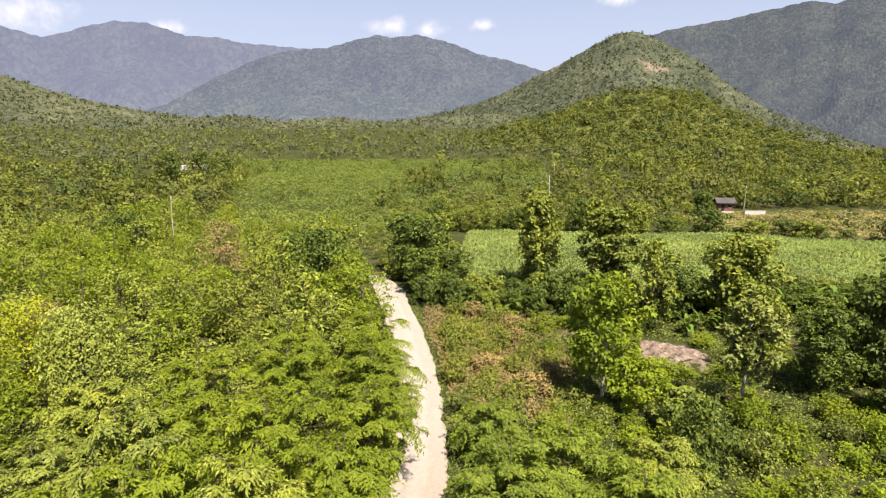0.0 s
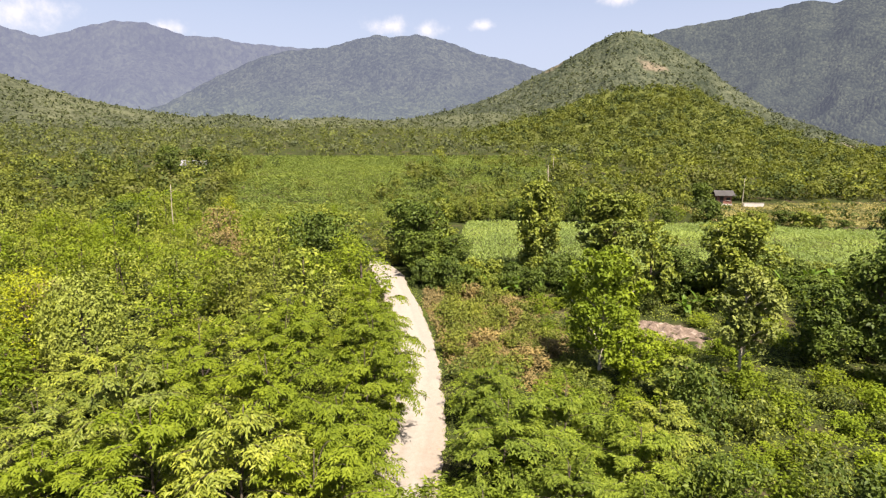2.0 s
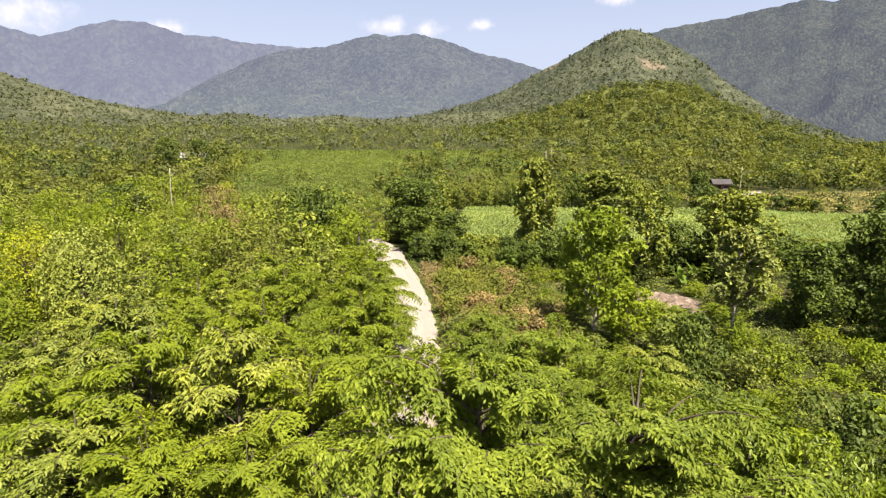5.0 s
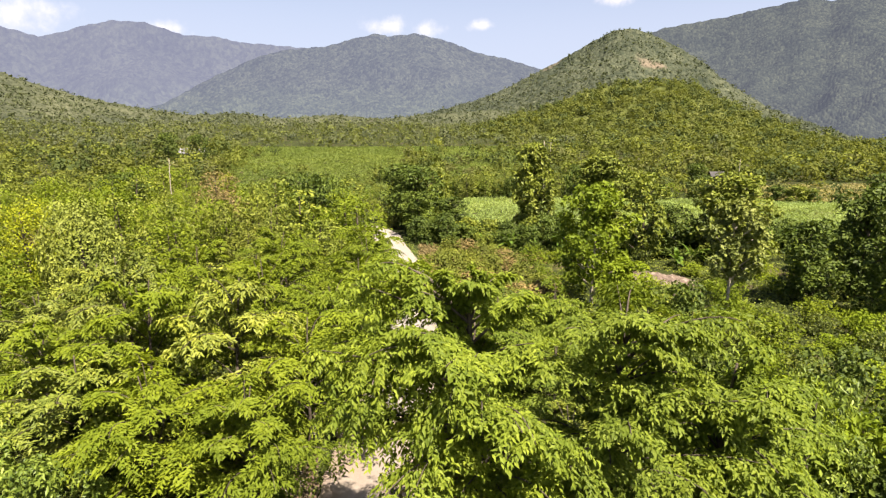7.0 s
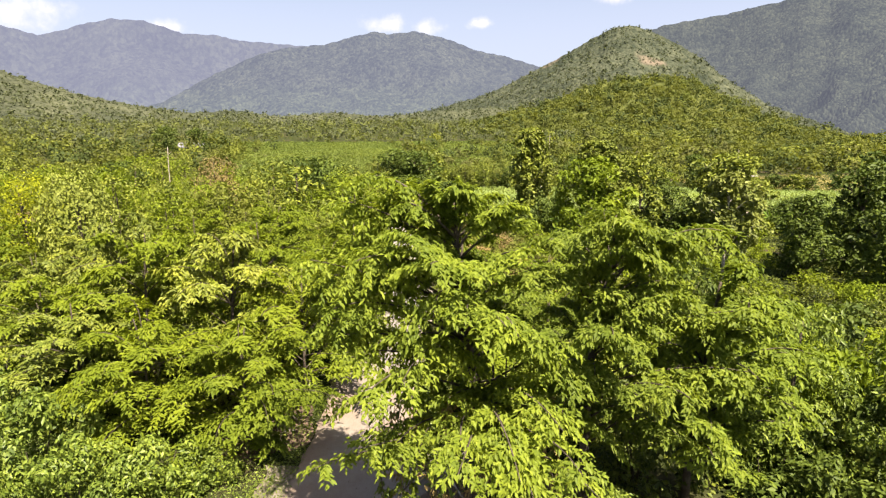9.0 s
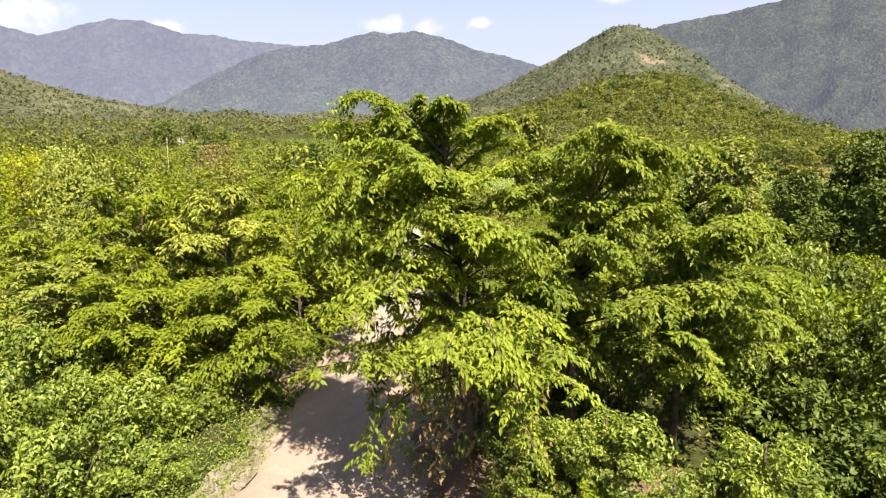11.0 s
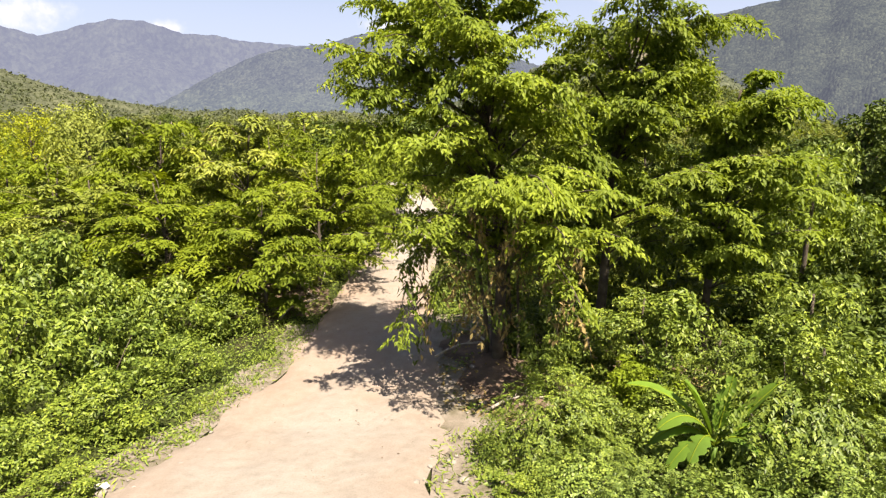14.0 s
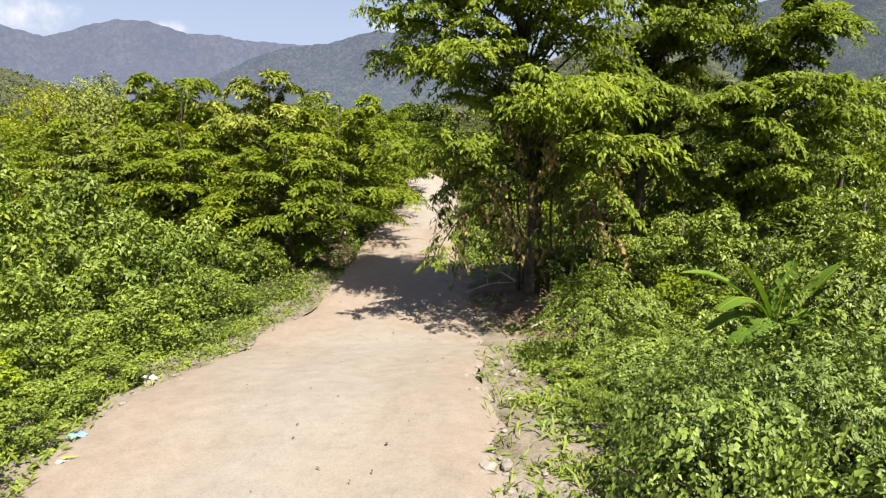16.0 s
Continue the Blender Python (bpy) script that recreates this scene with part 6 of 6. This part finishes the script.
def pebble(seed):
    bm = bmesh.new()
    bmesh.ops.create_icosphere(bm, subdivisions=2, radius=1.0)
    for v in bm.verts:
        v.co *= 1 + 0.35 * noise.noise(v.co * 1.3 + Vector((seed * 7.1, 0, 0)))
        v.co.z *= 0.6
    me = bpy.data.meshes.new("stone")
    bm.to_mesh(me)
    bm.free()
    me.materials.append(STONE)
    return me


rng = np.random.default_rng(121)
shapes = [pebble(i) for i in range(4)]
for i in range(80):
    y = rng.uniform(0.5, 12)
    edge_side = 1 if rng.random() < 0.7 else -1
    x = float(road_mid(y) + edge_side * (road_half(y) + rng.normal(0.0, 0.45)))
    s = rng.uniform(0.02, 0.055) * (2.0 if rng.random() < 0.06 else 1)
    ob = new("stone", shapes[i % 4])
    ob.matrix_basis = Matrix.Translation((x, y, float(land(x, y)) + 0.03 + 0.2 * s)) @ Matrix.Rotation(rng.uniform(0, 6), 4, "Z") @ Matrix.Diagonal((s, s * rng.uniform(0.7, 1.2), s, 1))
    tagged(ob, "small pale stone on the road's edge", "stone", "stones along the road")


def litter_bed(x0, y0, rx, ry, seed):
    a, q = np.meshgrid(np.linspace(0, 2 * math.pi, 41), np.linspace(0, 1, 10), indexing="ij")
    wob = 1 + 0.16 * np.sin(3 * a + seed) + 0.09 * np.sin(7 * a + 2 * seed)
    x, y = x0 + rx * q * wob * np.cos(a), y0 + ry * q * wob * np.sin(a)
    z = land(x, y) + 0.05 * (1 - q) + 0.045 - 0.08 * q ** 6
    tagged(new("leaf_litter", tri_mesh("leaf_litter", np.stack([x, y, z], -1).reshape(-1, 3), grid_tris(*x.shape)[:, ::-1], LITTER, True)), "brown leaf litter under the roadside trees", "ground", kind="structure")


litter_bed(3.4, 10.3, 3.7, 3.6, 1)
litter_bed(-6.2, 16.5, 1.9, 3.0, 2)
cover_ground("fallen_leaves", "dry brown leaves lying under the roadside trees", "leaves", 132, 9000, (-0.2, 7.5, 6.2, 13.2), lambda x, y: 0.07 + 0 * x, LEAF_BROWN, 0.11, lambda x, y: ((x - 3.7) / 3.9) ** 2 + ((y - 9.8) / 3.5) ** 2 < 1)
cover_ground("weeds", "seedlings and creepers in the trees' shade", "weeds", 133, 13000, (0.0, 7.5, 6.4, 21.0), lambda x, y: 0.30 + 0 * x, LEAF_FRESH, 0.13, lambda x, y: (beyond(x, y) > 0.25) & ((fractal(x, y, 0.7, 3) > 0.12) | (y > 12.5)))


def fallen_branch(x, y, turn, long):
    rng = np.random.default_rng(int(100 * abs(x) + y))
    root = thing("fallen_branch", "dry grey fallen branch lying beside the road", "branch", "fallen branches")
    root.matrix_basis = at(x, y, turn, 1.0)
    q = np.linspace(0, 1, 9)
    bough = np.stack([long * (q - 0.5), 0.12 * long * np.sin(3 * q), 0.07 + 0.10 * np.sin(math.pi * q)], -1)
    part("bough", tri_mesh("bough", *tube(bough, 0.035 * (1 - 0.75 * q), 6), BARK_PALE, True), root)
    for k in range(7):
        f = rng.uniform(0.2, 0.95)
        p0 = np.array([np.interp(f, q, bough[:, c]) for c in range(3)])
        a, reach = rng.uniform(0.4, 1.1) * (1 if k % 2 else -1), long * rng.uniform(0.2, 0.4)
        twig = p0 + np.stack([reach * q * math.cos(a), reach * q * math.sin(a), 0.3 * reach * q * rng.uniform(-0.1, 1.0)], -1)
        part("twig", tri_mesh("twig", *tube(twig, 0.012 * (1 - 0.8 * q) + 0.002, 4), BARK_PALE, True), root)


for x, y, turn, long in ((0.9, 11.4, 30, 2.2), (1.3, 12.6, 100, 1.8), (1.9, 7.6, 15, 1.4), (-4.9, 15.2, 70, 2.4), (-5.1, 17.4, 110, 2.0), (-4.7, 20.2, 80, 2.2), (2.6, 7.0, 60, 1.1)):
    fallen_branch(x, y, turn, long)

# dry leaves and twigs blown onto the road
rng = np.random.default_rng(131)
n = 170
y = rng.uniform(0.2, 20, n)
x = road_mid(y) + road_half(y) * np.clip(rng.normal(0.25, 0.55, n), -1, 1)
a = rng.uniform(0, 6.28, n)
L = rng.uniform(0.03, 0.085, n)
spray = leaves(np.stack([x, y, land(x, y) + 0.075], -1), np.stack([np.cos(a), np.sin(a), rng.uniform(-0.05, 0.3, n)], -1), np.tile([0, 0, 1.0], (n, 1)), L, L * rng.uniform(0.2, 0.55, n), False)
tagged(new("fallen_leaves", tri_mesh("fallen_leaves", *spray, LITTER)), "scattered dry leaves and twigs on the sandy road", "leaves", kind="stuff")


def scrap(label, x, y, size, mat):
    u, w = np.meshgrid(np.linspace(-1, 1, 7), np.linspace(-1, 1, 6), indexing="ij")
    z = 0.35 * np.sin(2.1 * u + w) * np.cos(2.7 * w - u) + 0.25
    v = np.stack([u * (1 - 0.15 * w), 0.8 * w, z], -1).reshape(-1, 3) * size
    ob = new("plastic_scrap", tri_mesh("plastic_scrap", v, grid_tris(7, 6), mat, True))
    ob.matrix_basis = at(x, y, 40 * x)
    ob.location.z += 0.05
    tagged(ob, label, "litter")


SCRAP_BLUE = solid_material("faded_blue_plastic", [(0.3, (0.10, 0.17, 0.30)), (0.7, (0.18, 0.27, 0.42))], 6.0, 0.4)
scrap("crumpled white plastic scrap on the road's verge", -5.35, 4.2, 0.10, WALL_WHITE)
scrap("faded blue plastic scrap on the road's verge", -4.95, 1.9, 0.09, SCRAP_BLUE)
scrap("small white plastic scrap on the road's verge", -4.7, 1.3, 0.05, WALL_WHITE)


def build_verge(sgn, wide, y0, y1):
    ys = np.arange(y0, y1, 0.3)
    us = np.linspace(0, 1, 8)
    rag = 1 + 0.3 * np.sin(2.3 * ys) * np.sin(0.9 * ys + 1)
    x = (road_mid(ys) + sgn * (road_half(ys) - 0.12))[:, None] + sgn * us[None] * (wide * rag)[:, None]
    y = np.broadcast_to(ys[:, None], x.shape)
    z = land(x, y) + 0.012 - 0.03 * us[None] ** 4 + 0.006 * np.sin(7 * x) * np.sin(6 * y)
    t = grid_tris(*x.shape)
    tagged(new("verge", tri_mesh("verge", np.stack([x, y, z], -1).reshape(-1, 3), t if sgn > 0 else t[:, ::-1], VERGE, True)), "gravelly earth verge with sparse weeds beside the road", "ground", kind="structure")


VERGE = solid_material("gravelly_verge", [(0.32, (0.085, 0.076, 0.045)), (0.5, (0.150, 0.128, 0.098)), (0.68, (0.195, 0.170, 0.140))], 1.6, 0.95, 0.7, 0.04)
build_verge(1, 1.9, -14, 15)
build_verge(-1, 1.1, -14, 14)
